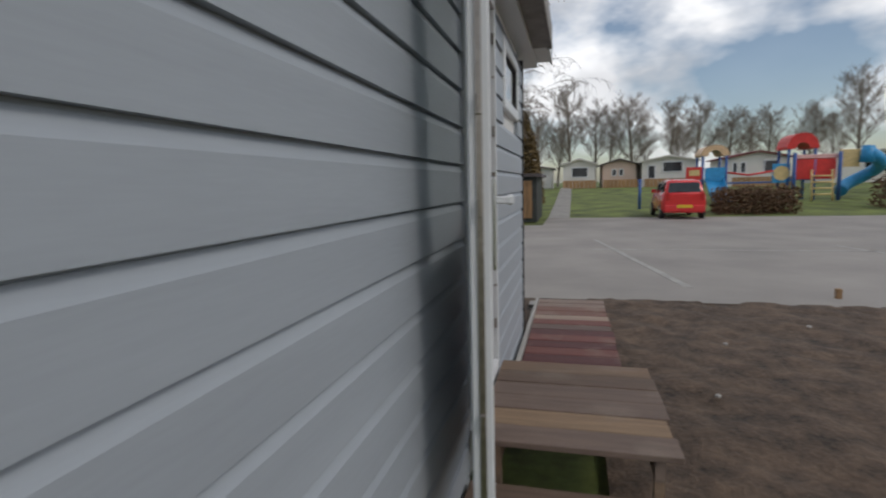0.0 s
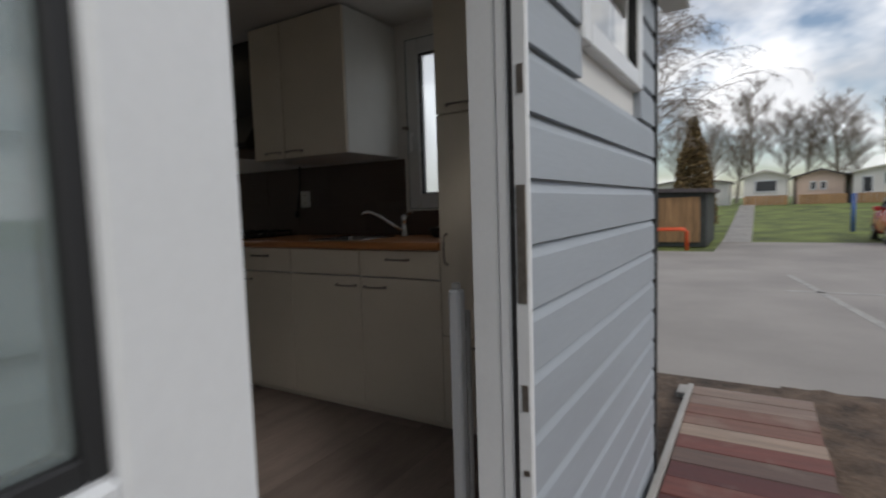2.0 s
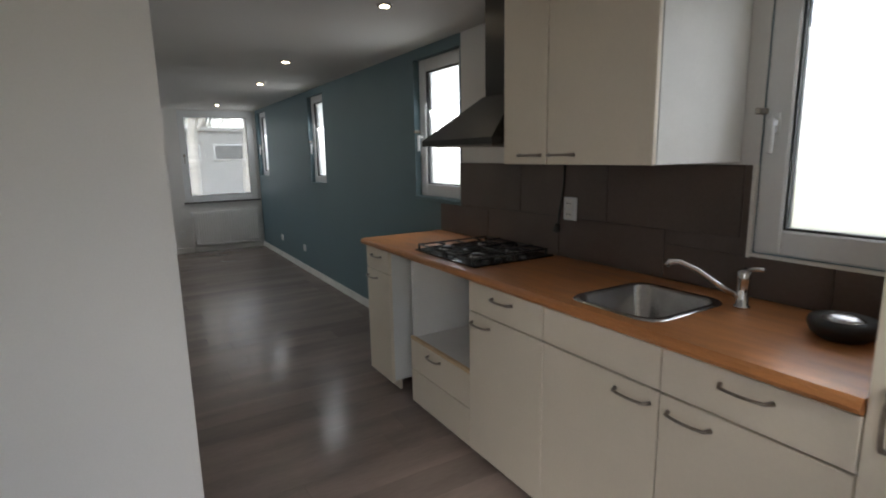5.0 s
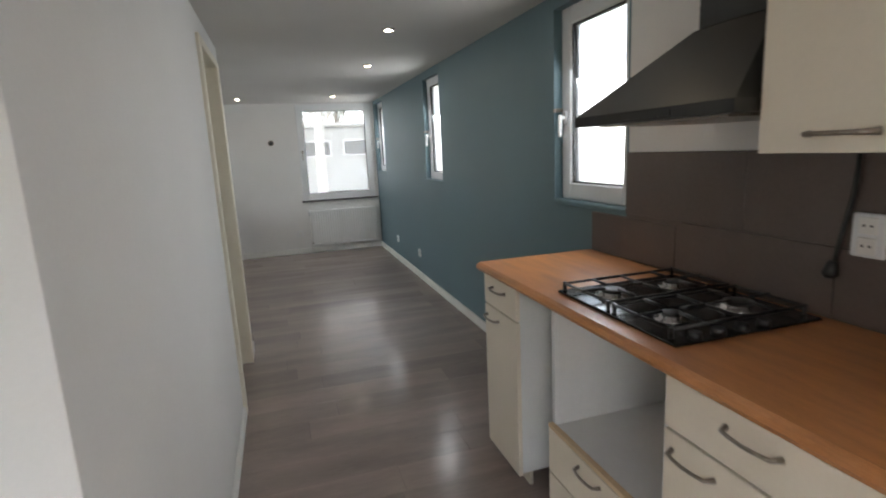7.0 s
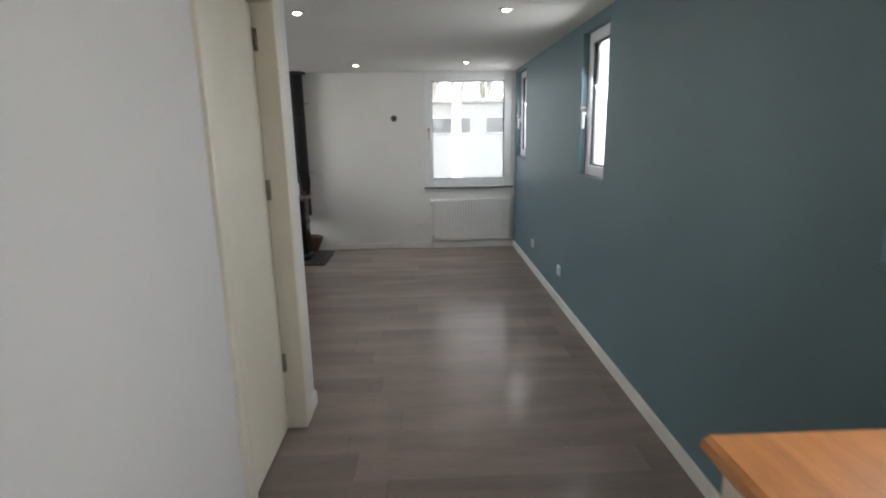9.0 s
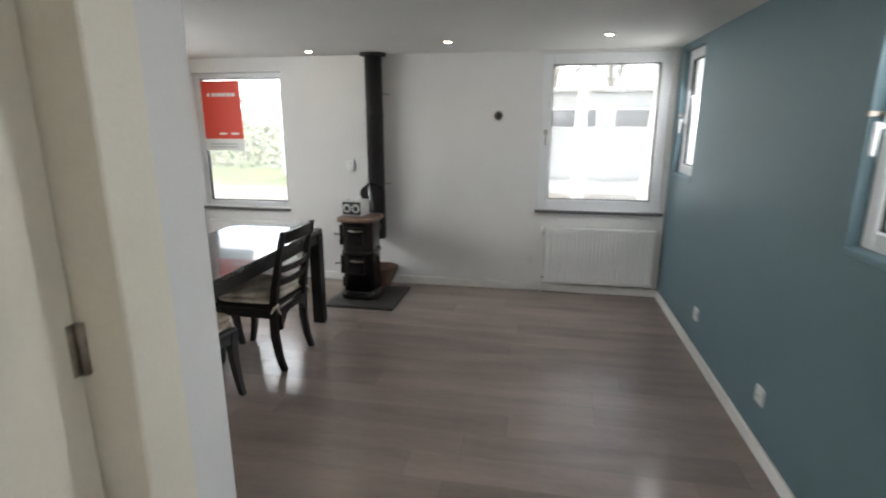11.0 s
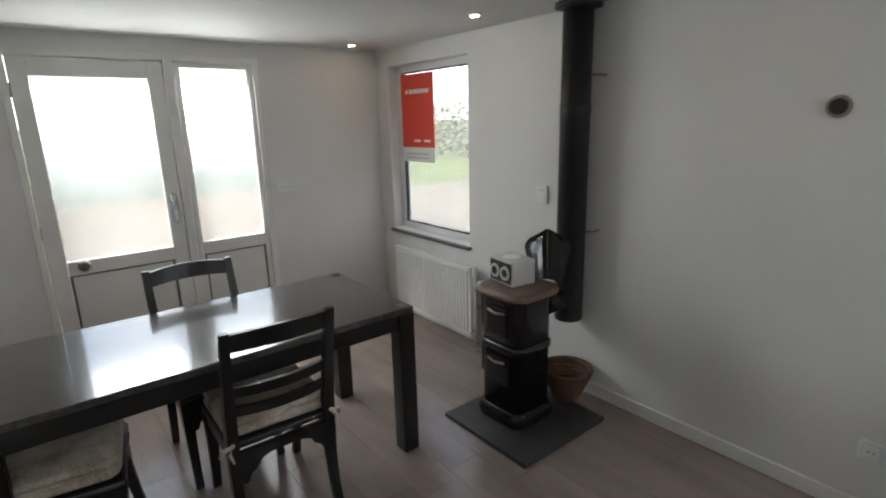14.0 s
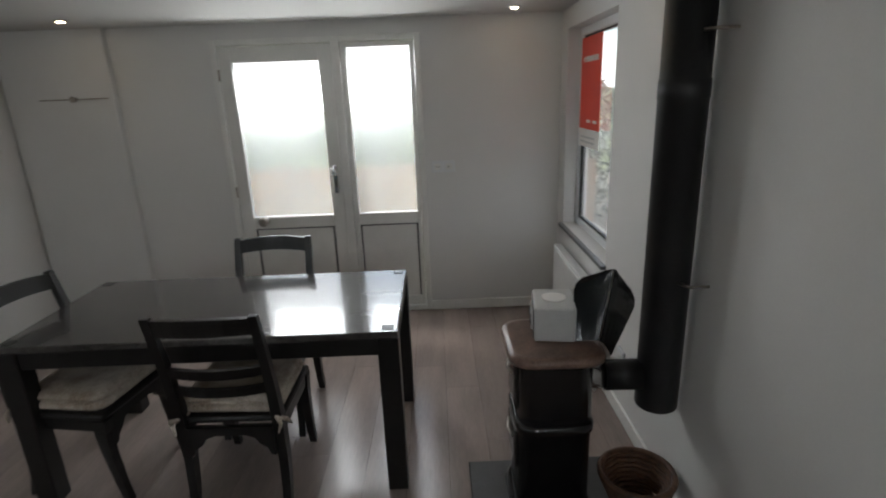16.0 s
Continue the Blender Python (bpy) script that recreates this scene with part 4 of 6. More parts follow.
def dining_chair():
    """A chair at the origin that faces +y."""
    c = thing("dining_chair", (0, 0, 0), "black wooden dining chair with ladder back and pale cushion", "chair", "chairs round the table")
    part("seat", box(B(), (-0.215, -0.19, 0.405), (0.215, 0.225, 0.435), 0.012, 2), M_TABLE, c)
    # cushion
    def lp(s, z):
        return [(p[0], p[1], z + 0.006 * math.sin(9 * p[0]) * math.sin(11 * p[1] + 1)) for p in rounded(0, 0.02, 0.195 * s, 0.185 * s, 0.05 * s, z, 4)]
    bm = loft(B(), [lp(0.93, 0.436), lp(1.04, 0.447), lp(1.07, 0.462), lp(1.03, 0.475), lp(0.95, 0.480), lp(1.02, 0.486), lp(1.05, 0.500), lp(0.98, 0.514), lp(0.78, 0.522), lp(0.35, 0.516)], True, True)
    cu = part("cushion", bm, M_SEAT, c, "folded stained off-white seat cushion")
    for s in (-1, 1):
        t = B()
        ring_tube(t, [(s * 0.17, -0.17, 0.45), (s * 0.20, -0.215, 0.445), (s * 0.215, -0.225, 0.42), (s * 0.205, -0.235, 0.385)], [0.006, 0.010, 0.008, 0.004], 6)
        ring_tube(t, [(s * 0.20, -0.215, 0.445), (s * 0.235, -0.205, 0.43), (s * 0.245, -0.19, 0.40)], [0.008, 0.010, 0.004], 6)
        part("tie", t, M_SEAT, cu)

    def post(xs, pts, w, d):
        bm = B()
        loops = [[(xs - w[i] / 2, p[0] - d[i] / 2, p[1]), (xs + w[i] / 2, p[0] - d[i] / 2, p[1]), (xs + w[i] / 2, p[0] + d[i] / 2, p[1]), (xs - w[i] / 2, p[0] + d[i] / 2, p[1])] for i, p in enumerate(pts)]
        return loft(bm, loops, True, True, False)
    for s in (-1, 1):
        part("back_post", post(s * 0.195, [(-0.225, 0.0), (-0.195, 0.10), (-0.178, 0.24), (-0.185, 0.42), (-0.205, 0.56), (-0.24, 0.73), (-0.285, 0.915)],
                               [0.032, 0.034, 0.038, 0.042, 0.04, 0.036, 0.032], [0.034, 0.04, 0.046, 0.05, 0.042, 0.034, 0.026]), M_TABLE, c)
        part("front_leg", post(s * 0.19, [(0.235, 0.0), (0.215, 0.10), (0.195, 0.24), (0.19, 0.34), (0.20, 0.405)],
                               [0.032, 0.034, 0.04, 0.046, 0.05], [0.03, 0.034, 0.042, 0.05, 0.055]), M_TABLE, c)

    def slat(z0, z1, y0, y1, rise):
        bm = B()
        n = 8
        loops = []
        for k in range(n + 1):
            u = -1 + 2 * k / n
            bow = -0.035 * (1 - u * u)
            zz = rise * (1 - u * u)
            x = 0.185 * u
            loops.append([(x, y0 + bow - 0.01, z0 + zz * 0.6), (x, y0 + bow + 0.01, z0 + zz * 0.6), (x, y1 + bow + 0.01, z1 + zz), (x, y1 + bow - 0.01, z1 + zz)])
        return loft(bm, loops, True, True, False)
    part("top_rail", slat(0.835, 0.905, -0.265, -0.280, 0.012), M_TABLE, c)
    part("back_slat", slat(0.645, 0.69, -0.224, -0.234, 0.0), M_TABLE, c)
    part("back_slat", slat(0.56, 0.60, -0.207, -0.214, 0.0), M_TABLE, c)
    for y in (-0.205, 0.205):
        bm = prism(B(), [(-0.175, 0.404), (-0.175, 0.27), (-0.155, 0.275), (-0.145, 0.305), (-0.115, 0.325), (-0.10, 0.352), (-0.06, 0.366), (0.06, 0.366), (0.10, 0.352), (0.115, 0.325), (0.145, 0.305), (0.155, 0.275), (0.175, 0.27), (0.175, 0.404)], 1, y - 0.012, y + 0.012)
        part("seat_rail", bm, M_TABLE, c)
    for x in (-0.195, 0.195):
        part("seat_rail", box(B(), (x - 0.011, -0.18, 0.35), (x + 0.011, 0.175, 0.404), 0.002), M_TABLE, c)
    return c


chair = dining_chair()
chair.matrix_basis = pose(-2.875, 7.20, 0, 0, 0, 89)
copy_thing(chair, pose(-2.975, 6.47, 0, 0, 0, -9))
copy_thing(chair, pose(-3.385, 7.14, 0, 0, 0, -90))

# stove on its slab
solid("stove_slab", box(B(), (-2.87, 8.16, 0.0), (-2.27, 8.78, 0.022), 0.003), M_SLAB, "square dark slate hearth slab on the floor", "hearth slab")
st = thing("wood_stove", (-2.63, 8.48, 0.022), "small antique black enamelled iron stove with brown top", "stove")
SX, SY = -2.63, 8.47


def st_loop(s, z, hx=0.155, hy=0.15):
    return rounded(SX, SY, hx * s, hy * s, 0.07 * s, z, 5)


part("foot_base", loft(B(), [st_loop(1.02, 0.023), st_loop(1.08, 0.05), st_loop(0.99, 0.085), st_loop(0.93, 0.10)], True, True), M_STOVE, st)
part("body", loft(B(), [st_loop(0.92, 0.10), st_loop(0.92, 0.69), st_loop(0.95, 0.705), st_loop(1.0, 0.72)], True, True), M_STOVE, st)
part("belt", loft(B(), [st_loop(0.925, 0.42), st_loop(0.98, 0.43), st_loop(0.98, 0.455), st_loop(0.925, 0.465)], True, True), M_STOVE, st)
part("top_plate", loft(B(), [st_loop(1.03, 0.715), st_loop(1.14, 0.722), st_loop(1.17, 0.736), st_loop(1.13, 0.754), st_loop(1.0, 0.758)], True, True), M_STOVETOP, st, "chipped brown enamel top plate")
for z0, z1 in ((0.505, 0.685), (0.245, 0.415)):
    dr = part("stove_door", loft(B(), [[(SX - 0.155 + d, SY + 0.10 - e, z0 + e), (SX - 0.155 + d, SY - 0.10 + e, z0 + e), (SX - 0.155 + d, SY - 0.10 + e, z1 - e), (SX - 0.155 + d, SY + 0.10 - e, z1 - e)] for d, e in ((0.02, 0), (-0.012, 0.004), (-0.018, 0.02))], True, True, False), M_STOVE, st)
    part("latch", ring_tube(B(), [(SX - 0.165, SY - 0.06, (z0 + z1) / 2), (SX - 0.20, SY - 0.065, (z0 + z1) / 2), (SX - 0.215, SY - 0.09, (z0 + z1) / 2 + 0.005)], [0.007, 0.009, 0.012], 8), M_NICKEL, dr)
    part("relief", ring_tube(B(), [(SX - 0.175, SY - 0.07, z0 + 0.035), (SX - 0.178, SY, z0 + 0.06), (SX - 0.175, SY + 0.07, z0 + 0.035)], 0.008, 6), M_STOVE, dr)
    side_d = part("side_relief", loft(B(), [[(SX - 0.085 + e, SY - 0.138 - d, z0 + e), (SX + 0.085 - e, SY - 0.138 - d, z0 + e), (SX + 0.085 - e, SY - 0.138 - d, z1 - e), (SX - 0.085 + e, SY - 0.138 - d, z1 - e)] for d, e in ((-0.01, 0), (0.008, 0.004), (0.012, 0.018))], True, True, False), M_STOVE, st)
    part("side_handle", ring_tube(B(), [(SX - 0.06, SY - 0.15, z1 - 0.04), (SX, SY - 0.162, z1 - 0.045), (SX + 0.06, SY - 0.15, z1 - 0.04)], 0.007, 6), M_NICKEL, side_d)
part("ash_door", box(B(), (SX - 0.165, SY - 0.08, 0.115), (SX - 0.13, SY + 0.08, 0.21), 0.008), M_STOVE, st)
part("ash_knob", ring_tube(B(), [(SX - 0.16, SY, 0.16), (SX - 0.19, SY, 0.16)], [0.008, 0.014], 10), M_NICKEL, st)
PX, PY = -2.605, 8.875
sp2 = thing("stovepipe", (PX, PY, 0.48), "thick matt black stovepipe rising to the ceiling", "stovepipe")
part("pipe", lathe(B(), PX, PY, [(0.076, 0.47), (0.078, 0.475), (0.078, 1.60), (0.080, 1.602), (0.080, 1.66), (0.077, 1.662), (0.077, CEIL - 0.012)], 28), M_PIPE, sp2)
part("collar", lathe(B(), PX, PY, [(0.08, CEIL - 0.028), (0.118, CEIL - 0.024), (0.118, CEIL - 0.001), (0.08, CEIL - 0.001)], 28), M_PIPE, sp2)
part("elbow", ring_tube(B(), [(PX, PY - 0.07, 0.60), (PX - 0.005, SY + 0.20, 0.60)], 0.058, 20), M_PIPE, sp2)
part("flue_joint", ring_tube(B(), [(PX - 0.005, SY + 0.20, 0.60), (PX - 0.01, SY + 0.10, 0.60)], 0.05, 20), M_STEEL, sp2, "bare metal flue joint")
for z in (0.99, 1.80):
    part("wall_bracket", ring_tube(B(), [(PX + 0.078, PY + 0.01, z), (PX + 0.115, PY + 0.03, z), (PX + 0.115, Y1 - 0.001, z)], 0.006, 6), M_NICKEL, sp2)

ra = thing("radio", (-2.68, 8.49, 0.758), "small silver retro radio with two round dials", "radio")
RX0, RX1, RY0, RY1, RZ0, RZ1 = -2.78, -2.585, 8.415, 8.565, 0.759, 0.893
rot = thing("pivot", (0, 0, 0), "", "")
part("case", box(B(), (RX0, RY0, RZ0), (RX1, RY1, RZ1), 0.008, 2), M_RADIO, ra)
part("front_panel", box(B(), (RX0 + 0.01, RY0 - 0.003, RZ0 + 0.012), (RX1 - 0.01, RY0 + 0.002, RZ1 - 0.012), 0.001), M_DARK, ra, "black front panel")
for x in (RX0 + 0.055, RX1 - 0.055):
    dl = part("dial", ring_tube(B(), [(x, RY0 - 0.002, 0.825), (x, RY0 - 0.010, 0.825), (x, RY0 - 0.011, 0.825)], [0.038, 0.036, 0.028], 20), M_RADIO, ra)
    part("dial_face", ring_tube(B(), [(x, RY0 - 0.0105, 0.825), (x, RY0 - 0.014, 0.825)], [0.024, 0.018], 16), M_DARK, dl)
part("top_ring", lathe(B(), -2.685, 8.49, [(0.046, RZ1), (0.046, RZ1 + 0.004), (0.036, RZ1 + 0.004)], 20), M_PAPER, ra)
for o in ra.children:
    o.matrix_parent_inverse = o.matrix_parent_inverse @ Matrix.Translation((-2.70, 8.46, 0)) @ pose(0, 0, 0, 0, 0, -8) @ Matrix.Translation((2.70, -8.46, 0))
bpy.data.objects.remove(rot)

# coal scoop leaning between radio and pipe: a blade creased along its middle
sc = thing("coal_scoop", (-2.60, 8.62, 0.758), "glossy black coal scoop standing on the stove top", "scoop")
bm = B()
rows = []
for k in range(11):
    v = k / 10
    half = 0.118 * min(1.0, 0.62 + 0.55 * v) * (1.0 if v < 0.72 else math.sqrt(max(0.05, 1 - ((v - 0.72) / 0.30) ** 2)))
    rows.append([(half * u, -0.03 + 0.075 * v - 0.05 * abs(u) ** 1.5, 0.765 + 0.255 * v - 0.012 * u * u) for u in (-1, -0.75, -0.5, -0.25, 0, 0.25, 0.5, 0.75, 1)])
turn = pose(-2.585, 8.655, 0, 0, 0, 42)
front_v = [[bm.verts.new(turn @ Vector(p)) for p in row] for row in rows]
back_v = [[bm.verts.new(turn @ Vector((x, y + 0.006, z))) for x, y, z in row] for row in rows]
for k in range(10):
    for q in range(8):
        bm.faces.new((front_v[k][q], front_v[k][q + 1], front_v[k + 1][q + 1], front_v[k + 1][q]))
        bm.faces.new((back_v[k][q + 1], back_v[k][q], back_v[k + 1][q], back_v[k + 1][q + 1]))
    for q in (0, 8):
        bm.faces.new((front_v[k][q], front_v[k + 1][q], back_v[k + 1][q], back_v[k][q]))
for k in (0, 10):
    for q in range(8):
        bm.faces.new((front_v[k][q], front_v[k][q + 1], back_v[k][q + 1], back_v[k][q]))
part("blade", bm, M_HOB, sc)
part("crease", ring_tube(B(), [turn @ Vector((0, -0.033 + 0.075 * v, 0.765 + 0.255 * v)) for v in (0.05, 0.5, 0.97)], 0.003, 6), M_NICKEL, sc)
part("grip", ring_tube(B(), [turn @ Vector((0, -0.015, 0.80)), turn @ Vector((0, 0.02, 0.785)), turn @ Vector((0, 0.035, 0.768))], 0.010, 8), M_HOB, sc)

# wicker basket
wb = thing("wicker_basket", (-2.545, 8.80, 0.022), "round brown wicker basket tucked behind the stove", "basket")
bm = B()
for k in range(9):
    z = 0.035 + 0.018 * k
    r = 0.072 + 0.0078 * k
    ring_tube(bm, [(-2.545 + r * math.cos(2 * math.pi * j / 20), 8.80 + r * math.sin(2 * math.pi * j / 20) , z + (0.003 if j % 2 else -0.003)) for j in range(21)], 0.0105, 6)
part("weave", bm, M_WICKER, wb)
part("rim", ring_tube(B(), [(-2.545 + 0.138 * math.cos(2 * math.pi * j / 24), 8.80 + 0.138 * math.sin(2 * math.pi * j / 24), 0.20) for j in range(25)], 0.013, 8), M_WICKER, wb)
part("base", lathe(B(), -2.545, 8.80, [(0.001, 0.0225), (0.075, 0.0225), (0.08, 0.035), (0.001, 0.035)], 20), M_WICKER, wb)


def radiator(x0, x1, z0, z1, label):
    r = thing("radiator", ((x0 + x1) / 2, Y1, z0), label, "radiator")
    yb, yf = Y1 - 0.035, Y1 - 0.095
    bm = B()
    n = int((x1 - x0 - 0.04) / 0.0333)
    pitch = (x1 - x0 - 0.04) / n
    prof = [(x0, yf + 0.012)]
    for k in range(n):
        a = x0 + 0.02 + k * pitch
        prof += [(a + 0.1 * pitch, yf + 0.012), (a + 0.25 * pitch, yf), (a + 0.75 * pitch, yf), (a + 0.9 * pitch, yf + 0.012)]
    prof += [(x1, yf + 0.012), (x1, yf + 0.022), (x0, yf + 0.022)]
    prism(bm, prof, 2, z0 + 0.03, z1 - 0.03)
    for a, b in ((z0, z0 + 0.03), (z1 - 0.03, z1)):
        box(bm, (x0, yf + 0.006, a), (x1, yf + 0.022, b), 0.003)
    part("panel", bm, M_RAD, r)
    part("back_panel", box(B(), (x0 + 0.01, yb - 0.012, z0 + 0.005), (x1 - 0.01, yb, z1 - 0.005), 0.002), M_RAD, r)
    bm = B()
    for x in (x0 + 0.001, x1 - 0.005):
        box(bm, (x, yf + 0.02, z0 + 0.01), (x + 0.004, yb, z1 - 0.002))
    box(bm, (x0 + 0.005, yf + 0.02, z1 - 0.006), (x1 - 0.005, yb, z1 - 0.002))
    part("casing", bm, M_RAD, r)
    for x in (x0 + 0.12, x1 - 0.12):
        part("bracket", box(B(), (x - 0.015, yb, z0 + 0.05), (x + 0.015, Y1 - 0.0005, z1 - 0.05)), M_RAD, r)
    v = x0 - 0.025 if x0 > -2 else x1 + 0.025
    part("valve", ring_tube(B(), [(v, Y1 - 0.06, z1 - 0.075), (v, Y1 - 0.06, z1 - 0.03), (v, Y1 - 0.06, z1 + 0.005)], [0.012, 0.020, 0.016], 12), M_PVC, r)
    part("pipe", ring_tube(B(), [(v, Y1 - 0.06, z1 - 0.07), (v, Y1 - 0.06, 0.001)], 0.008, 8), M_TRIM, r)
    part("pipe", ring_tube(B(), [(v, Y1 - 0.06, z0 + 0.04), ((x0 if v < x0 else x1), Y1 - 0.06, z0 + 0.04)], 0.009, 8), M_NICKEL, r)
    return r


radiator(-1.02, -0.07, 0.11, 0.625, "white ribbed panel radiator beneath the large window")
radiator(-4.42, -3.47, 0.07, 0.585, "white ribbed panel radiator beneath the poster window")

# poster in the window
YP = Y1 + 0.06
po = thing("window_poster", (-4.24, YP + 0.02, 1.29), "red sale poster with white foot hung in the window", "poster")
part("sheet", box(B(), (-4.465, YP + 0.018, 1.388), (-4.04, YP + 0.021, 1.948)), M_RED, po)
part("footer", box(B(), (-4.465, YP + 0.018, 1.272), (-4.04, YP + 0.021, 1.386)), M_PAPER, po)
bm = B()
for a, b in ((-4.40, -4.37), (-4.35, -4.31), (-4.30, -4.25), (-4.245, -4.20), (-4.19, -4.15), (-4.14, -4.10)):
    box(bm, (a, YP + 0.0155, 1.80), (b, YP + 0.0175, 1.832))
part("headline", bm, M_PAPER, po)
for a, b, z in ((-4.30, -4.22, 1.43), (-4.17, -4.09, 1.43)):
    part("small_print", box(B(), (a, YP + 0.0155, z), (b, YP + 0.0175, z + 0.018)), M_PAPER, po)
bm = B()
for k in range(2):
    box(bm, (-4.42, YP + 0.0155, 1.33 - 0.03 * k), (-4.12, YP + 0.0175, 1.342 - 0.03 * k))
part("footer_print", bm, M_RADIO, po)
# slim white heater standing inside the entrance
hs = thing("white_rail", (-1.43, 0.06, 0), "slim white upright rail standing inside the entrance", "rail")
part("upright", box(B(), (-1.447, 0.045, 0.02), (-1.412, 0.08, 0.845), 0.006), M_PVC, hs)
part("cap", box(B(), (-1.44, 0.052, 0.845), (-1.42, 0.072, 0.862), 0.003), M_RADIO, hs)
part("upright", box(B(), (-1.392, 0.05, 0.02), (-1.374, 0.075, 0.78), 0.004), M_RADIO, hs)
part("cross_bar", box(B(), (-1.412, 0.055, 0.30), (-1.392, 0.07, 0.33), 0.003), M_PVC, hs)
part("cross_bar", box(B(), (-1.412, 0.055, 0.70), (-1.392, 0.07, 0.73), 0.003), M_PVC, hs)
part("foot", box(B(), (-1.46, 0.02, 0), (-1.36, 0.10, 0.02), 0.004), M_DARK, hs)

# ---- outdoors ----
def gz(x):
    return GZ if x < 18 else GZ + 0.95 * min(1.0, (x - 18) / 20) ** 1.2


def sheet(name, xs, ys, dz, material, label, category, rough=0.0, kind="structure"):
    bm = B()
    grid = [[bm.verts.new((x, y, gz(x) + dz + rough * noise.noise((x * 3.1, y * 3.1, 0.3)) + 0.6 * rough * noise.noise((x * 9, y * 9, 2)))) for y in ys] for x in xs]
    for i in range(len(xs) - 1):
        for j in range(len(ys) - 1):
            bm.faces.new((grid[i][j], grid[i + 1][j], grid[i + 1][j + 1], grid[i][j + 1])).smooth = True
    return solid(name, bm, material, label, category, kind)


sheet("ground", [-900, -60, -10, 5, 18, 22, 26, 30, 34, 38, 60, 900], [-900, -60, 0, 60, 900], -0.03, M_GRASS, "flat winter grass reaching to the trees", "ground")
sheet("road", [2.05, 6, 11, 14, 17.4], [-60, -20, -5, 0.42], 0.004, M_ROAD, "pale worn asphalt car park", "road")
sheet("road_b", [2.05, 6, 11, 13.6], [0.42, 5, 20, 60], 0.004, M_ROAD, "pale worn asphalt car park", "road")
sheet("bare_soil", [-9 + 0.0925 * k for k in range(121)], [-7 + 0.09 * k for k in range(70)], 0.01, M_SOIL, "dark bare soil of a freshly dug plot", "soil", 0.035)
sheet("sandy_yard", [-14, -4, 1, 7], [9.3, 12, 16, 19], 0.01, mat("pale sandy ground", (0.25, 0.21, 0.16), 0.95, vary=0.2, scale=1.5, bump=0.01), "pale sandy yard behind the house", "yard")
sheet("soil_strip", [-0.6, 2.06], [-0.95, 0.6], 0.006, M_SOIL, "dark soil beside the deck", "soil")
bm = B()
for a, b, yy in ((3.0, 9.0, -2.2), (4.0, 8.0, -7.0), (3.0, 11.0, -10)):
    prism(bm, [(a, yy), (b, yy + 1.0), (b, yy + 1.12), (a, yy + 0.12)], 2, GZ + 0.0045, GZ + 0.0075)
box(bm, (7.0, -30, GZ + 0.0045), (7.12, -1.0, GZ + 0.0075))
solid("road_marking", bm, M_LINE, "faded pale parking lines on the asphalt", "road marking", "structure")
fp = thing("footpath", (20, 0, GZ), "narrow pale concrete slab path across the grass", "path", kind="structure")
for k in range(36):
    x = 17.45 + 0.62 * k
    z = gz(x + 0.3)
    part("slab", box(B(), (x, -0.45, z - 0.03), (x + 0.6, 0.42, z + 0.012), 0.004), M_CONC, fp)
# kerb of stones at the deck's end
kb = thing("kerb", (1.7, -0.5, GZ), "row of small paving stones at the end of the deck", "kerb", kind="structure")
for k in range(7):
    part("stone", box(B(), (1.53, -0.93 + 0.118 * k, GZ - 0.02), (1.73, -0.82 + 0.118 * k, GZ + 0.045), 0.006), M_CONC, kb)


def wooden_deck(name, x0, x1, y0, y1, z, w, material, label, skirt):
    d = thing(name, ((x0 + x1) / 2, (y0 + y1) / 2, GZ), label, "deck")
    rng = random.Random(len(name))
    n = round((x1 - x0) / w)
    for k in range(n):
        a = x0 + (x1 - x0) * k / n
        o = rng.uniform(-0.012, 0.012)
        part("plank", box(B(), (a + 0.004, y0 + o, z - 0.028 + rng.uniform(-0.003, 0.003)), (a + (x1 - x0) / n - 0.004, y1 + o * 0.3, z + rng.uniform(-0.003, 0.002)), 0.003), material, d)
    for y in (y0 + 0.08, y1 - 0.10):
        part("joist", box(B(), (x0 + 0.02, y - 0.02, z - 0.12), (x1 - 0.02, y + 0.02, z - 0.0315)), material, d)
    for x in (x0 + 0.05, x1 - 0.05):
        for y in (y0 + 0.08, y1 - 0.10):
            part("post", box(B(), (x - 0.02, y - 0.0195, GZ - 0.05), (x + 0.02, y + 0.0195, z - 0.12)), material, d)
    return d


wooden_deck("entrance_step", -2.42, -1.38, -1.045, -0.2, -0.05, 0.17, M_PLAT, "weathered brown plank step platform at the entrance", True)
wooden_deck("low_deck", -1.36, 1.5, -0.96, -0.24, -0.30, 0.175, M_DECK, "low deck of weathered reddish planks along the wall", True)
wooden_deck("low_step", -2.95, -2.45, -1.0, -0.2, -0.22, 0.165, M_PLAT, "lower plank step before the entrance platform", True)
solid("deck_batten", box(B(), (-1.3, -0.235, -0.33), (1.5, -0.20, -0.285), 0.003), M_CONC, "grey weathered batten along the deck edge", "batten")
solid("ground_stake", box(B(), (2.5, -3.72, GZ), (2.56, -3.66, GZ + 0.12), 0.004), M_WOOD, "short brown wooden stake in the soil", "stake")
for k, (x, y) in enumerate(((0.3, -1.9), (0.1, -3.3), (-0.9, -1.55), (1.0, -2.8), (-0.2, -4.1))):
    bm = bmesh.new()
    bmesh.ops.create_icosphere(bm, subdivisions=1, radius=0.022, matrix=Matrix.Translation((x, y, GZ + 0.04)) @ Matrix.Diagonal((1.3, 1, 0.6, 1)))
    solid("pebble", bm, M_CONC, "small pale stone lying on the soil", "stone", "", "stones on the soil")


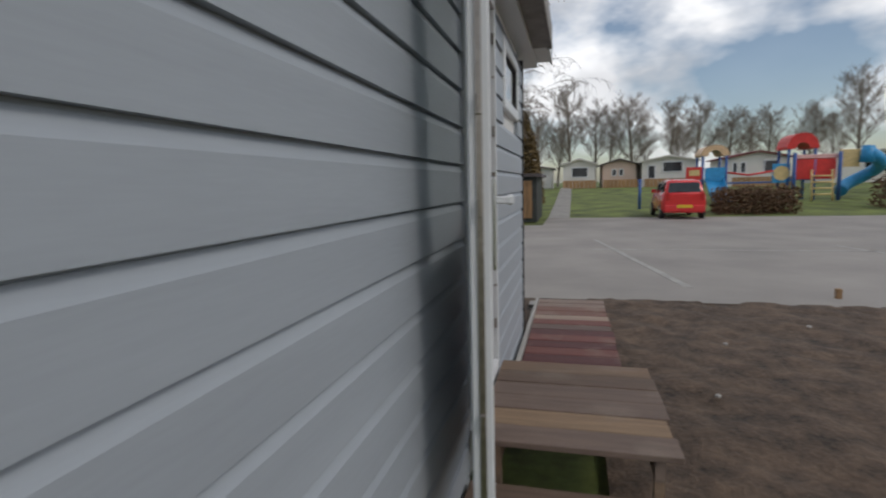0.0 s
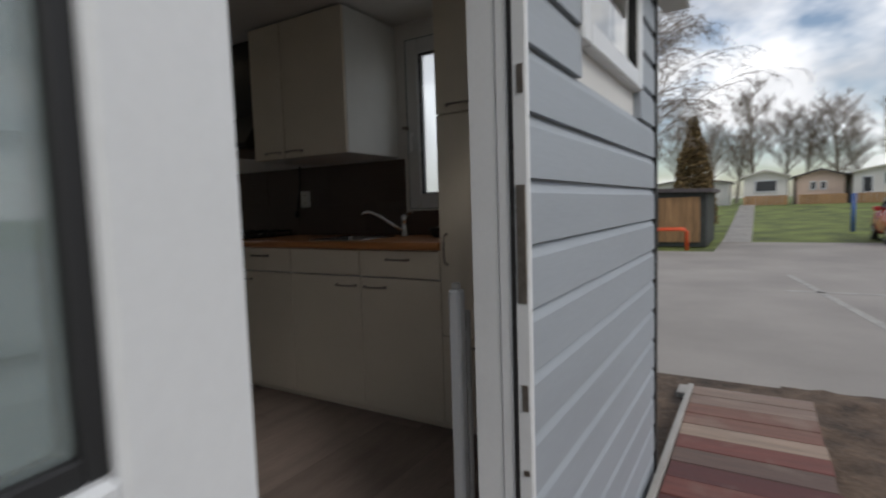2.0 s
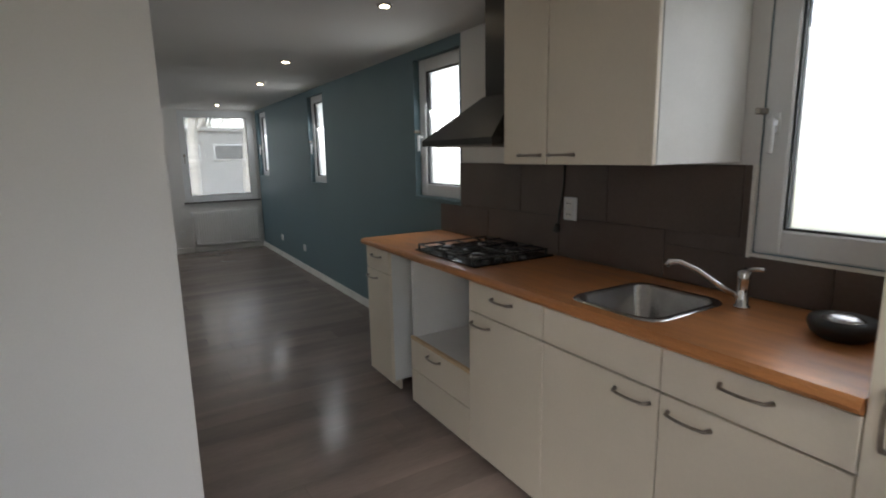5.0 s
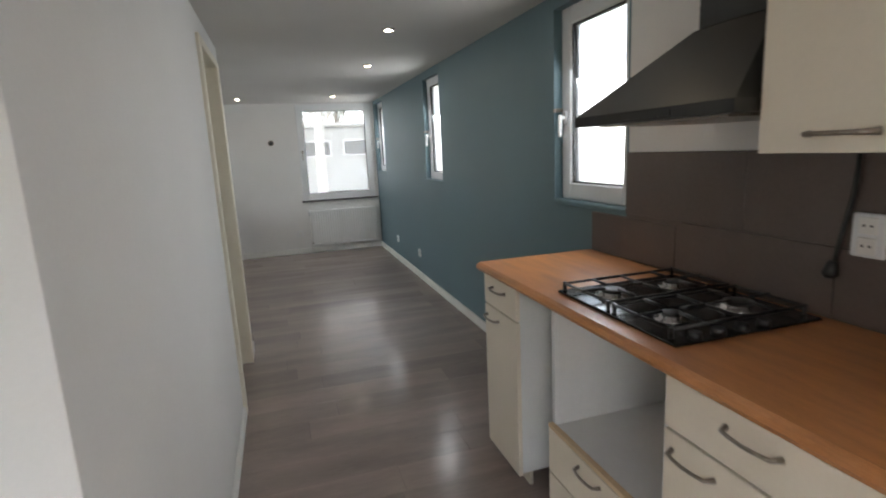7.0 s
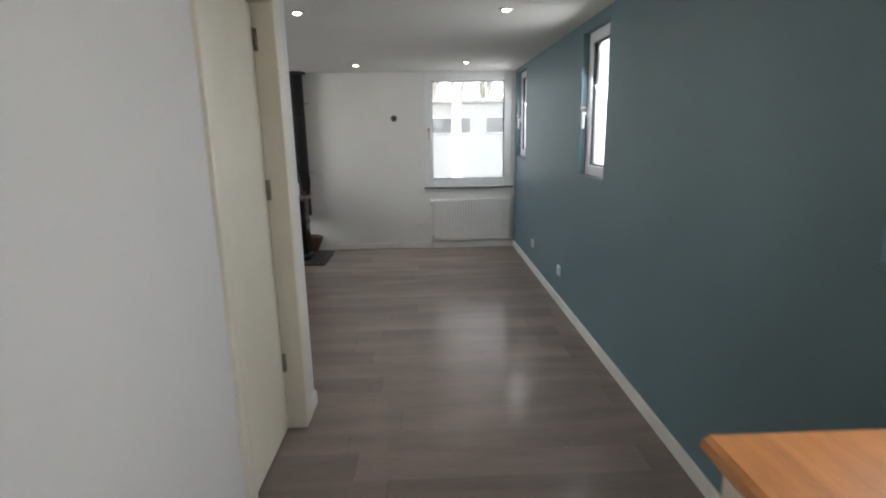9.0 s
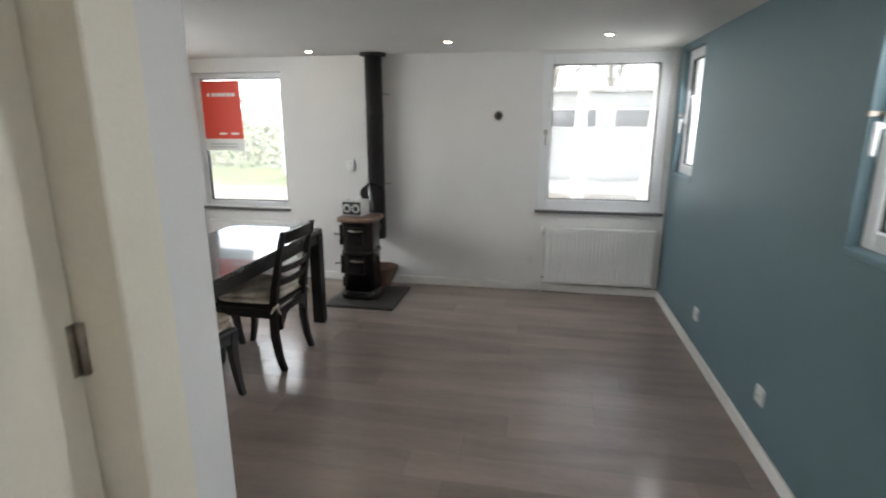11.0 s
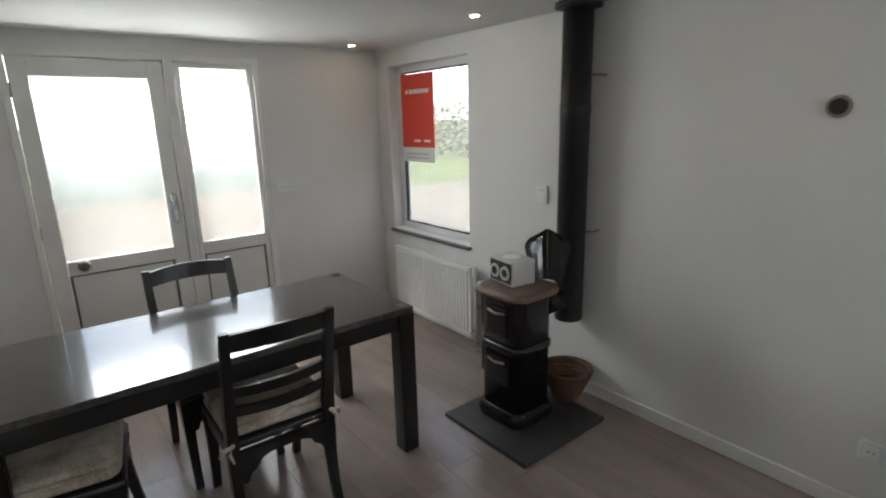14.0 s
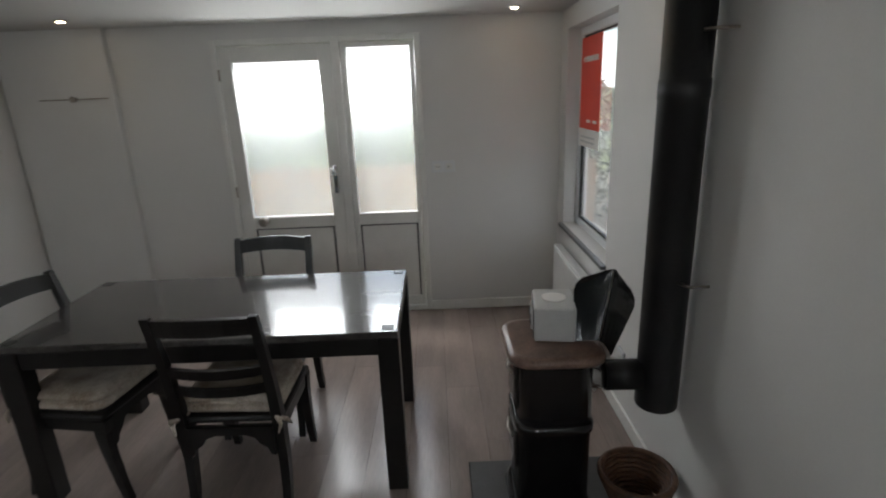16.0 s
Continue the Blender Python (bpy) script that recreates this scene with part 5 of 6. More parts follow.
# bare trees
def bare_tree(name, seed, height, bark, spread, label, droop=0.0, trunk=0.14):
    """A bare tree at the origin: tapered trunk with limbs, and a crown of many twigs."""
    rng = random.Random(seed)
    t = thing(name, (0, 0, 0), label, "tree", "bare trees")
    stem, crown = B(), B()

    def grow(bm, p, d, ln, r, depth):
        n = 4 if depth < 2 else 3
        pts, rad = [p], [r]
        for k in range(n):
            bend = 0.03 if depth == 0 else 0.13
            d = (d + Vector((rng.gauss(0, bend), rng.gauss(0, bend), 0.05 - droop * depth * 0.35))).normalized()
            pts.append(pts[-1] + d * ln / n)
            rad.append(r * (1 - 0.75 * (k + 1) / n) + 0.002)
        ring_tube(bm, pts, rad, (7, 5, 4, 3, 3)[depth], False)
        if depth >= 4:
            return
        kids = (0, 7, 6, 5, 0)[depth] if depth else 0
        if depth == 0:
            kids = 26
        for k in range(kids):
            f = (0.25 if depth == 0 else 0.2) + (0.72 if depth == 0 else 0.8) * (k + rng.random()) / kids
            i = min(int(f * n), n - 1)
            q = pts[i].lerp(pts[i + 1], f * n - i)
            a = rng.uniform(0, 2 * math.pi)
            up = rng.uniform(0.05, 0.6)
            side_v = Vector((math.cos(a), math.sin(a), up)).normalized()
            nd = (side_v * (0.75 if depth == 0 else 0.6) + d * 0.5).normalized()
            nl = ln * (spread * (1.15 - 0.75 * f) if depth == 0 else rng.uniform(0.35, 0.6))
            grow(stem if depth == 0 else crown, q, nd, nl, max(0.006, r * (0.26 if depth == 0 else 0.42) * (1.1 - 0.6 * f)), depth + 1)
    grow(stem, Vector((0, 0, 0)), Vector((0, 0, 1)), height, trunk, 0)
    part("trunk", stem, bark, t)
    part("crown", crown, M_TWIG, t)
    return t


TREES = [bare_tree("bare_tree", 3, 8.6, M_BARK, 0.38, "tall bare winter tree with upright grey branches", trunk=0.17),
         bare_tree("bare_tree", 8, 7.6, M_BARK, 0.44, "bare winter tree with a broad twiggy crown", trunk=0.2),
         bare_tree("bare_tree", 21, 9.2, M_BARK, 0.36, "slim bare winter tree with grey trunk", trunk=0.17)]
SPOTS = [(52, -0.3, 1.32), (52, -6.4, 1.22), (52, -10.0, 1.0), (53, -12.5, 0.95), (52, -15.3, 0.98), (51, -17.0, 0.95), (52, -26.1, 1.16), (52, -31.3, 1.2), (53, -4.2, 1.1), (54, -2.8, 1.0), (50, 2.8, 1.0),
         (55, -8.0, 0.85), (58, -20.5, 0.9), (56, -23.4, 1.05), (60, -34.5, 1.15), (62, 7.0, 1.1), (66, -13.5, 1.0), (64, -29.0, 1.05), (48, 8.5, 1.0), (57, 1.2, 0.95)]
for k, (x, y, size) in enumerate(SPOTS):
    m = pose(x, y, gz(x), 0, 0, 67 * k) @ Matrix.Scale(size * 0.84, 4)
    if k < 3:
        TREES[k].matrix_basis = m
    else:
        copy_thing(TREES[k % 3], m)
birch = bare_tree("birch_tree", 5, 8.0, M_BIRCH, 0.5, "white-barked birch with drooping bare twigs", 0.30, 0.13)
birch.matrix_basis = pose(14.6, 3.1, gz(15))
for x, y, a in ((-0.45, 13.6, 40), (-2.4, 16.2, 200), (0.9, 15.0, 100)):
    copy_thing(birch, pose(x, y, GZ, 0, 0, a))
for x, y in ((-6, 27), (2, 29), (-12, 30), (8, 33), (-1, 24)):
    copy_thing(TREES[1], pose(x, y, GZ, 0, 0, 31 * x))
for x, y in ((-22, -16), (-12, -22), (4, -26), (-30, -6), (14, -30)):
    copy_thing(TREES[0], pose(x, y, GZ, 0, 0, 17 * x))


def tuft(name, x0, x1, y0, y1, z0, h, n, size, material, label, category, cone=False, seed=1):
    """A bush of many small leaf clumps with an uneven outline."""
    rng = random.Random(seed)
    bm = B()
    for k in range(n):
        w = rng.random()
        f = (1 - 0.85 * w ** 1.7) if cone else 1
        cx, cy = (x0 + x1) / 2, (y0 + y1) / 2
        x, y = cx + (rng.random() - 0.5) * (x1 - x0) * f, cy + (rng.random() - 0.5) * (y1 - y0) * f
        p = Vector((x, y, z0 + w * h * rng.uniform(0.85, 1.08)))
        d = Vector((rng.gauss(0, 1), rng.gauss(0, 1), rng.gauss(0.6, 0.8))).normalized() * size
        u = d.orthogonal().normalized() * size * 0.35
        vs = [bm.verts.new(q) for q in (p - d, p + u, p + d, p - u)]
        bm.faces.new(vs)
    return solid(name, bm, material, label, category)


tuft("conifer", 21.5, 23.2, 0.85, 2.7, gz(22) + 0.3, 4.3, 5200, 0.12, M_CONIFER, "olive brown conifer beside the shed", "tree", True, 2)
tuft("low_hedge", 18.6, 20.2, -9.3, -6.3, GZ, 1.05, 3600, 0.09, M_HEDGE, "low brown leafless hedge in front of the playground", "hedge", seed=4)
tuft("low_hedge", 20.5, 22.2, -26, -13.1, GZ, 1.4, 6500, 0.11, M_HEDGE, "low reddish brown hedge along the lawn", "hedge", seed=5)
tuft("tall_hedge", 28, 30.5, -30, -17.6, 0.0, 2.6, 9000, 0.16, mat("dark evergreen", (0.03, 0.05, 0.02), 0.9, vary=0.3), "dark evergreen clipped hedge", "hedge", seed=6)
tuft("far_thicket", -34, 12, 24.5, 27, GZ, 3.0, 12000, 0.14, mat("grey winter thicket", (0.20, 0.19, 0.13), 0.9, vary=0.3), "grey leafless thicket behind the caravans", "thicket", seed=12)
tuft("ivy_bank", -3.8, 1.4, 12.6, 14.4, GZ, 0.55, 5200, 0.03, mat("pale dry stalks", (0.30, 0.25, 0.19), 0.9, vary=0.3), "brown leafless undergrowth behind the house", "undergrowth", seed=7)


# small parked car, seen from behind
def car():
    x, y, z = 16.1, -4.55, GZ + 0.004
    c = thing("parked_car", (x + 1.7, y, z), "small bright red hatchback parked at the lawn", "car")
    W = 0.76

    def sec(xx, pts):
        return [(x + xx, y + s * a, z + b) for s, q in ((1, pts), (-1, pts[::-1])) for a, b in q]
    body = []
    for xx, belt, top, inset in ((0.0, 0.80, 0.92, 0.10), (0.05, 0.86, 0.98, 0.04), (0.35, 0.90, 1.00, 0.0), (1.6, 0.90, 0.98, 0.0), (2.5, 0.88, 0.95, 0.01), (3.1, 0.74, 0.84, 0.04), (3.42, 0.60, 0.66, 0.12)):
        body.append(sec(xx, [(W - inset - 0.06, 0.24), (W - inset, 0.36), (W - inset + 0.005, 0.60), (W - inset - 0.015, belt), (W - inset - 0.07, top)]))
    part("body", loft(B(), body, True, True), M_CARRED, c)
    cab = []
    for xx, lo, hi, w0, w1 in ((0.06, 0.93, 0.96, 0.66, 0.65), (0.22, 0.95, 1.36, 0.67, 0.57), (0.42, 0.96, 1.44, 0.68, 0.55), (1.3, 0.96, 1.47, 0.68, 0.55), (1.85, 0.95, 1.40, 0.68, 0.55), (2.55, 0.93, 0.97, 0.66, 0.62)):
        cab.append(sec(xx, [(w0, lo), (w1 * 0.5 + w0 * 0.5, lo + (hi - lo) * 0.55), (w1, hi - 0.03), (w1 - 0.12, hi)]))
    part("cabin", loft(B(), cab, True, True), M_CARRED, c)
    bm = prism(B(), [(0, 0)] * 0 + [(y - 0.56, z + 0.985), (y + 0.56, z + 0.985), (y + 0.50, z + 1.34), (y - 0.50, z + 1.34)], 0, 0, 0.012)
    for v in bm.verts:
        f = (v.co.z - z - 0.985) / 0.355
        v.co.x += x + 0.052 + 0.15 * f
    part("rear_window", bm, M_CARGLASS, c)
    for s in (1, -1):
        for a, b in ((0.48, 1.08), (1.14, 2.0)):
            bm = B()
            vs = [(x + a, y + s * 0.688, z + 0.99), (x + b, y + s * 0.688, z + 0.99), (x + b - 0.05, y + s * 0.60, z + 1.36), (x + a + 0.04, y + s * 0.60, z + 1.38)]
            loft(bm, [vs, [(p[0], p[1] + s * 0.012, p[2]) for p in vs]], True, True, False)
            part("side_window", bm, M_CARGLASS, c)
        part("tail_lamp", box(B(), (x - 0.012, y + s * 0.60 - 0.075, z + 0.68), (x + 0.06, y + s * 0.60 + 0.075, z + 0.98), 0.02, 2), M_LAMPRED, c)
        part("mirror", box(B(), (x + 1.95, y + s * 0.78 - 0.09, z + 0.95), (x + 2.07, y + s * 0.78 + 0.09, z + 1.09), 0.03, 2), M_CARRED, c)
        for xx in (0.55, 2.75):
            yy = y + s * 0.70
            w = part("wheel", ring_tube(B(), [(x + xx, yy - 0.08, z + 0.27), (x + xx, yy - 0.06, z + 0.27), (x + xx, yy + 0.06, z + 0.27), (x + xx, yy + 0.08, z + 0.27)], [0.25, 0.27, 0.27, 0.25], 22), M_TYRE, c)
            part("rim", ring_tube(B(), [(x + xx, yy + s * 0.078, z + 0.27), (x + xx, yy + s * 0.088, z + 0.27)], [0.18, 0.15], 18), M_STEEL, w)
    part("rear_bumper", box(B(), (x - 0.05, y - 0.70, z + 0.26), (x + 0.10, y + 0.70, z + 0.52), 0.04, 2), M_CARRED, c)
    part("number_plate", box(B(), (x - 0.058, y - 0.26, z + 0.42), (x - 0.0495, y + 0.26, z + 0.53), 0.004), M_YELLOW, c)
    part("tailgate_handle", box(B(), (x - 0.012, y - 0.22, z + 0.80), (x + 0.01, y + 0.22, z + 0.835), 0.004), M_CARRED, c)
    part("rear_wiper", ring_tube(B(), [(x + 0.045, y, z + 1.0), (x + 0.06, y + 0.25, z + 1.05)], 0.01, 6), M_DARK, c)


car()


# holiday chalets in a row
def chalet(x, y0, y1, h, wallm, roofm, label, wins, fence=True, porch=False):
    z = gz(x)
    c = thing("holiday_chalet", (x + 2, (y0 + y1) / 2, z), label, "chalet", "row of chalets")
    d = 5.0
    part("wall", prism(B(), [(y0, z - 0.05), (y1, z - 0.05), (y1, z + h - 0.35), ((y0 + y1) / 2, z + h), (y0, z + h - 0.35)], 0, x, x + d), wallm, c)
    bm = prism(B(), [(y0 - 0.25, z + h - 0.44), ((y0 + y1) / 2, z + h + 0.01), (y1 + 0.25, z + h - 0.44), (y1 + 0.25, z + h - 0.34), ((y0 + y1) / 2, z + h + 0.13), (y0 - 0.25, z + h - 0.34)], 0, x - 0.3, x + d + 0.3)
    part("roof", bm, roofm, c)
    for a, b, lo, hi in wins:
        w = part("window", box(B(), (x - 0.05, a, z + lo), (x - 0.002, b, z + hi), 0.01), M_PVC, c)
        part("pane", box(B(), (x - 0.06, a + 0.08, z + lo + 0.08), (x - 0.048, b - 0.08, z + hi - 0.08)), M_WINDARK, w)
    if fence:
        k = 0
        y = y0
        while y < y1:
            part("fence_board", box(B(), (x - 1.2, y, z - 0.02), (x - 1.17, min(y + 0.30, y1) - 0.02, z + 0.62), 0.004), M_WOOD, c)
            y += 0.30
    return c


chalet(40, -2.3, 0.25, 2.3, M_CWHITE, M_CWHITE, "low white holiday chalet with one dark window", [(-1.75, -0.4, 0.85, 1.7)])
chalet(40.5, -5.5, -2.9, 2.2, M_CPINK, M_ROOFM, "pale salmon chalet with two small windows", [(-4.55, -4.15, 0.9, 1.5), (-4.0, -3.6, 0.9, 1.5)])
chalet(40, -9.9, -5.9, 2.35, M_CWHITE, M_CWHITE, "long cream white caravan with a wide dark window", [(-8.9, -7.4, 1.1, 1.95), (-6.9, -6.3, 0.6, 1.7)])
chalet(37, -15.2, -11.3, 2.35, M_CWHITE, mat("dark red roof", (0.16, 0.035, 0.035), 0.7, vary=0.2), "white chalet with a dark red roof", [(-14.6, -13.6, 0.9, 1.8), (-12.5, -12.1, 0.9, 1.7), (-11.95, -11.6, 0.9, 1.7)])
chalet(41, -31, -19.5, 2.5, M_CWHITE, M_CWHITE, "long pale caravan half hidden by a hedge", [(-28, -25.5, 1.0, 1.9), (-23.5, -21.5, 1.0, 1.9)], False)
chalet(43, 1.3, 6.5, 2.1, M_CWHITE, M_ROOFM, "low white chalet at the end of the path", [(2.2, 3.2, 0.8, 1.7)], False)
# caravan behind the house, seen through the far windows
bc = thing("static_caravan", (-3.0, 20.5, GZ), "long white static caravan among bare trees", "caravan")
# white wall coloured grey to hold back its overexposure through the windows
part("wall", box(B(), (-9, 19.2, GZ + 0.35), (3.5, 22, GZ + 2.75), 0.12, 2), mat("toned down caravan panel", (0.38, 0.38, 0.375), 0.6, vary=0.1), bc)
part("skirt", box(B(), (-8.9, 19.3, GZ - 0.02), (3.4, 21.9, GZ + 0.36)), M_RADIO, bc)
part("roof", box(B(), (-9.1, 19.1, GZ + 2.74), (3.6, 22.1, GZ + 2.86), 0.03), M_RADIO, bc)
for a, b in ((-7.6, -5.2), (-1.6, 0.35), (0.75, 2.6)):
    w = part("window", box(B(), (a, 19.15, GZ + 1.78), (b, 19.21, GZ + 2.32), 0.02), M_PVC, bc)
    part("pane", box(B(), (a + 0.05, 19.13, GZ + 1.83), (b - 0.05, 19.155, GZ + 2.27)), M_WINDARK, w)
# garden fence beyond the glazed door
gf = thing("garden_fence", (-8.4, 7.2, GZ), "brown close-boarded garden fence", "fence")
for k in range(34):
    y = 3.6 + 0.2 * k
    part("board", box(B(), (-8.42, y, GZ), (-8.395, y + 0.19, GZ + 1.08 + 0.01 * ((k * 5) % 3)), 0.003), M_WOOD, gf)
for k in range(4):
    part("post", box(B(), (-8.51, 3.6 + 2.2 * k, GZ), (-8.42, 3.69 + 2.2 * k, GZ + 1.13), 0.004), M_WOOD, gf)
tuft("garden_hedge", -10.2, -8.9, 2.5, 11.5, GZ, 2.0, 6500, 0.10, mat("grey green shrub", (0.09, 0.11, 0.055), 0.9, vary=0.3), "grey green hedge behind the garden fence", "hedge", seed=9)

# shed with a timber panel, bicycle rack
sh = thing("garden_shed", (17.0, 1.8, GZ), "dark garden shed with a light timber end panel", "shed")
part("wall", box(B(), (15.2, 0.72, GZ), (18.6, 3.6, GZ + 1.72), 0.01), mat("dark green boards", (0.045, 0.05, 0.045), 0.8, vary=0.25), sh)
part("roof", prism(B(), [(0.55, GZ + 1.68), (3.75, GZ + 1.78), (3.75, GZ + 1.90), (0.55, GZ + 1.80)], 0, 15.0, 18.8), M_ROOFM, sh)
for k in range(6):
    part("plank", box(B(), (15.15, 0.9 + 0.2 * k, GZ + 0.15), (15.195, 1.09 + 0.2 * k, GZ + 1.55), 0.003), M_WOOD, sh)
rk = thing("tube_rack", (13.9, 1.5, GZ), "bent orange red tube barrier on the grass", "barrier")
part("tube", ring_tube(B(), [(14.0, 2.3, GZ), (14.0, 2.3, GZ + 0.55), (14.0, 2.22, GZ + 0.62), (14.0, 1.22, GZ + 0.62), (14.0, 1.14, GZ + 0.55), (14.0, 1.14, GZ)], 0.055, 10), M_ORANGE, rk)

# playground tower with slides
pg = thing("play_tower", (26, -11, gz(26)), "colourful playground tower with slides and red roofs", "playground")
gx = 25.0
g0 = gz(gx)


def tower(y0, y1, top, arch_m, arch_h):
    for x in (gx, gx + 1.3):
        for y in (y0, y1):
            part("post", ring_tube(B(), [(x, y, g0), (x, y, g0 + top)], 0.07, 10), M_PPOST, pg)
    n = 10
    prof = [(y0 - 0.12, g0 + top)] + [((y0 + y1) / 2 - (abs(y1 - y0) / 2 + 0.12) * math.cos(math.pi * k / n) * (0.9 if 0 < k < n else 1), g0 + top + arch_h * math.sin(math.pi * k / n) ** 0.7 + 0.12) for k in range(n + 1)] + [(y1 + 0.12, g0 + top)]
    prof += [((y0 + y1) / 2 + 0.32 * math.cos(math.pi * k / 6), g0 + top + 0.30 * math.sin(math.pi * k / 6)) for k in range(7)]
    part("arch_roof", prism(B(), prof, 0, gx - 0.1, gx + 1.4), arch_m, pg)
    part("platform", box(B(), (gx, y0, g0 + 1.0), (gx + 1.3, y1, g0 + 1.08)), M_PPOST, pg)


tower(-8.15, -7.05, 2.35, mat("pale apricot play roof", (0.74, 0.50, 0.30), 0.5), 0.42)
tower(-12.1, -10.95, 2.55, M_PRED, 0.65)
for y in (-11.15, -13.1):
    part("post", ring_tube(B(), [(gx - 0.2, y, g0), (gx - 0.2, y, g0 + 2.35)], 0.09, 10), M_PPOST, pg)
part("panel", box(B(), (gx - 0.06, -8.1, g0 + 1.05), (gx - 0.02, -7.15, g0 + 1.75), 0.01), M_PBLUE, pg)
part("panel", box(B(), (gx - 0.06, -7.05, g0 + 1.15), (gx - 0.02, -6.25, g0 + 1.8), 0.01), M_PRED, pg)
part("panel_window", box(B(), (gx - 0.075, -6.9, g0 + 1.35), (gx - 0.061, -6.4, g0 + 1.65), 0.01), M_PYEL, pg)
part("panel", box(B(), (gx - 0.06, -13.0, g0 + 1.05), (gx - 0.02, -11.2, g0 + 2.05), 0.01), M_PRED, pg)
part("canopy_bar", box(B(), (gx - 0.09, -13.1, g0 + 2.05), (gx, -11.1, g0 + 2.25), 0.02), mat("pale pink play rail", (0.74, 0.42, 0.40), 0.5), pg)
part("panel", box(B(), (gx + 0.2, -14.1, g0 + 1.6), (gx + 0.26, -13.25, g0 + 2.45), 0.01), M_PYEL, pg)
part("disc_frame", box(B(), (gx - 0.04, -11.05, g0 + 0.9), (gx - 0.005, -10.25, g0 + 1.85), 0.02), M_PBLUE, pg)
part("disc_panel", ring_tube(B(), [(gx - 0.07, -10.65, g0 + 1.38), (gx - 0.041, -10.65, g0 + 1.38)], 0.36, 24), M_PYEL, pg)
part("bridge_rail", ring_tube(B(), [(gx, -10.3, g0 + 1.5), (gx, -9.2, g0 + 1.32), (gx, -8.1, g0 + 1.5)], 0.05, 8), M_PRED, pg)
part("bridge", box(B(), (gx + 0.1, -10.9, g0 + 0.9), (gx + 1.0, -8.1, g0 + 0.98), 0.01), M_PPOST, pg)
for z in (0.3, 0.6, 0.9, 1.2):
    part("rung", ring_tube(B(), [(gx - 0.28, -12.8, g0 + z), (gx - 0.28, -11.95, g0 + z)], 0.04, 8), M_PYEL, pg)
for y in (-12.82, -11.93):
    part("ladder_rail", ring_tube(B(), [(gx - 0.35, y, g0), (gx - 0.15, y, g0 + 1.5)], 0.05, 8), M_PYEL, pg)
bm = B()
pts = [(gx - 0.1 - 1.5 * k / 6, -7.6 - 0.1 * k / 6, g0 + 1.05 - 0.95 * math.sin(math.pi / 2 * k / 6)) for k in range(7)]
loft(bm, [[(px, py - 0.42, pz + 0.22), (px, py - 0.37, pz), (px, py + 0.37, pz), (px, py + 0.42, pz + 0.22), (px, py + 0.46, pz + 0.2), (px, py + 0.4, pz - 0.06), (px, py - 0.4, pz - 0.06), (px, py - 0.46, pz + 0.2)] for px, py, pz in pts], True, True)
part("slide", bm, M_PBLUE, pg)
bm = ring_tube(B(), [(gx + 0.9 - 0.75 * math.cos(math.pi * 1.35 * k / 20), -14.45 - 0.75 * math.sin(math.pi * 1.35 * k / 20), g0 + 2.25 - 1.85 * k / 20) for k in range(21)], 0.30, 14)
part("spiral_slide", bm, M_PBLUE, pg)
part("slide_hood", ring_tube(B(), [(gx + 0.15, -14.35, g0 + 1.8), (gx + 0.15, -14.4, g0 + 2.6)], [0.34, 0.26], 14), M_PBLUE, pg)
solid("blue_post", ring_tube(B(), [(21.5, -3.62, gz(21.5)), (21.5, -3.62, gz(21.5) + 1.4)], 0.07, 10), M_PPOST, "short dark blue post on the lawn", "post")

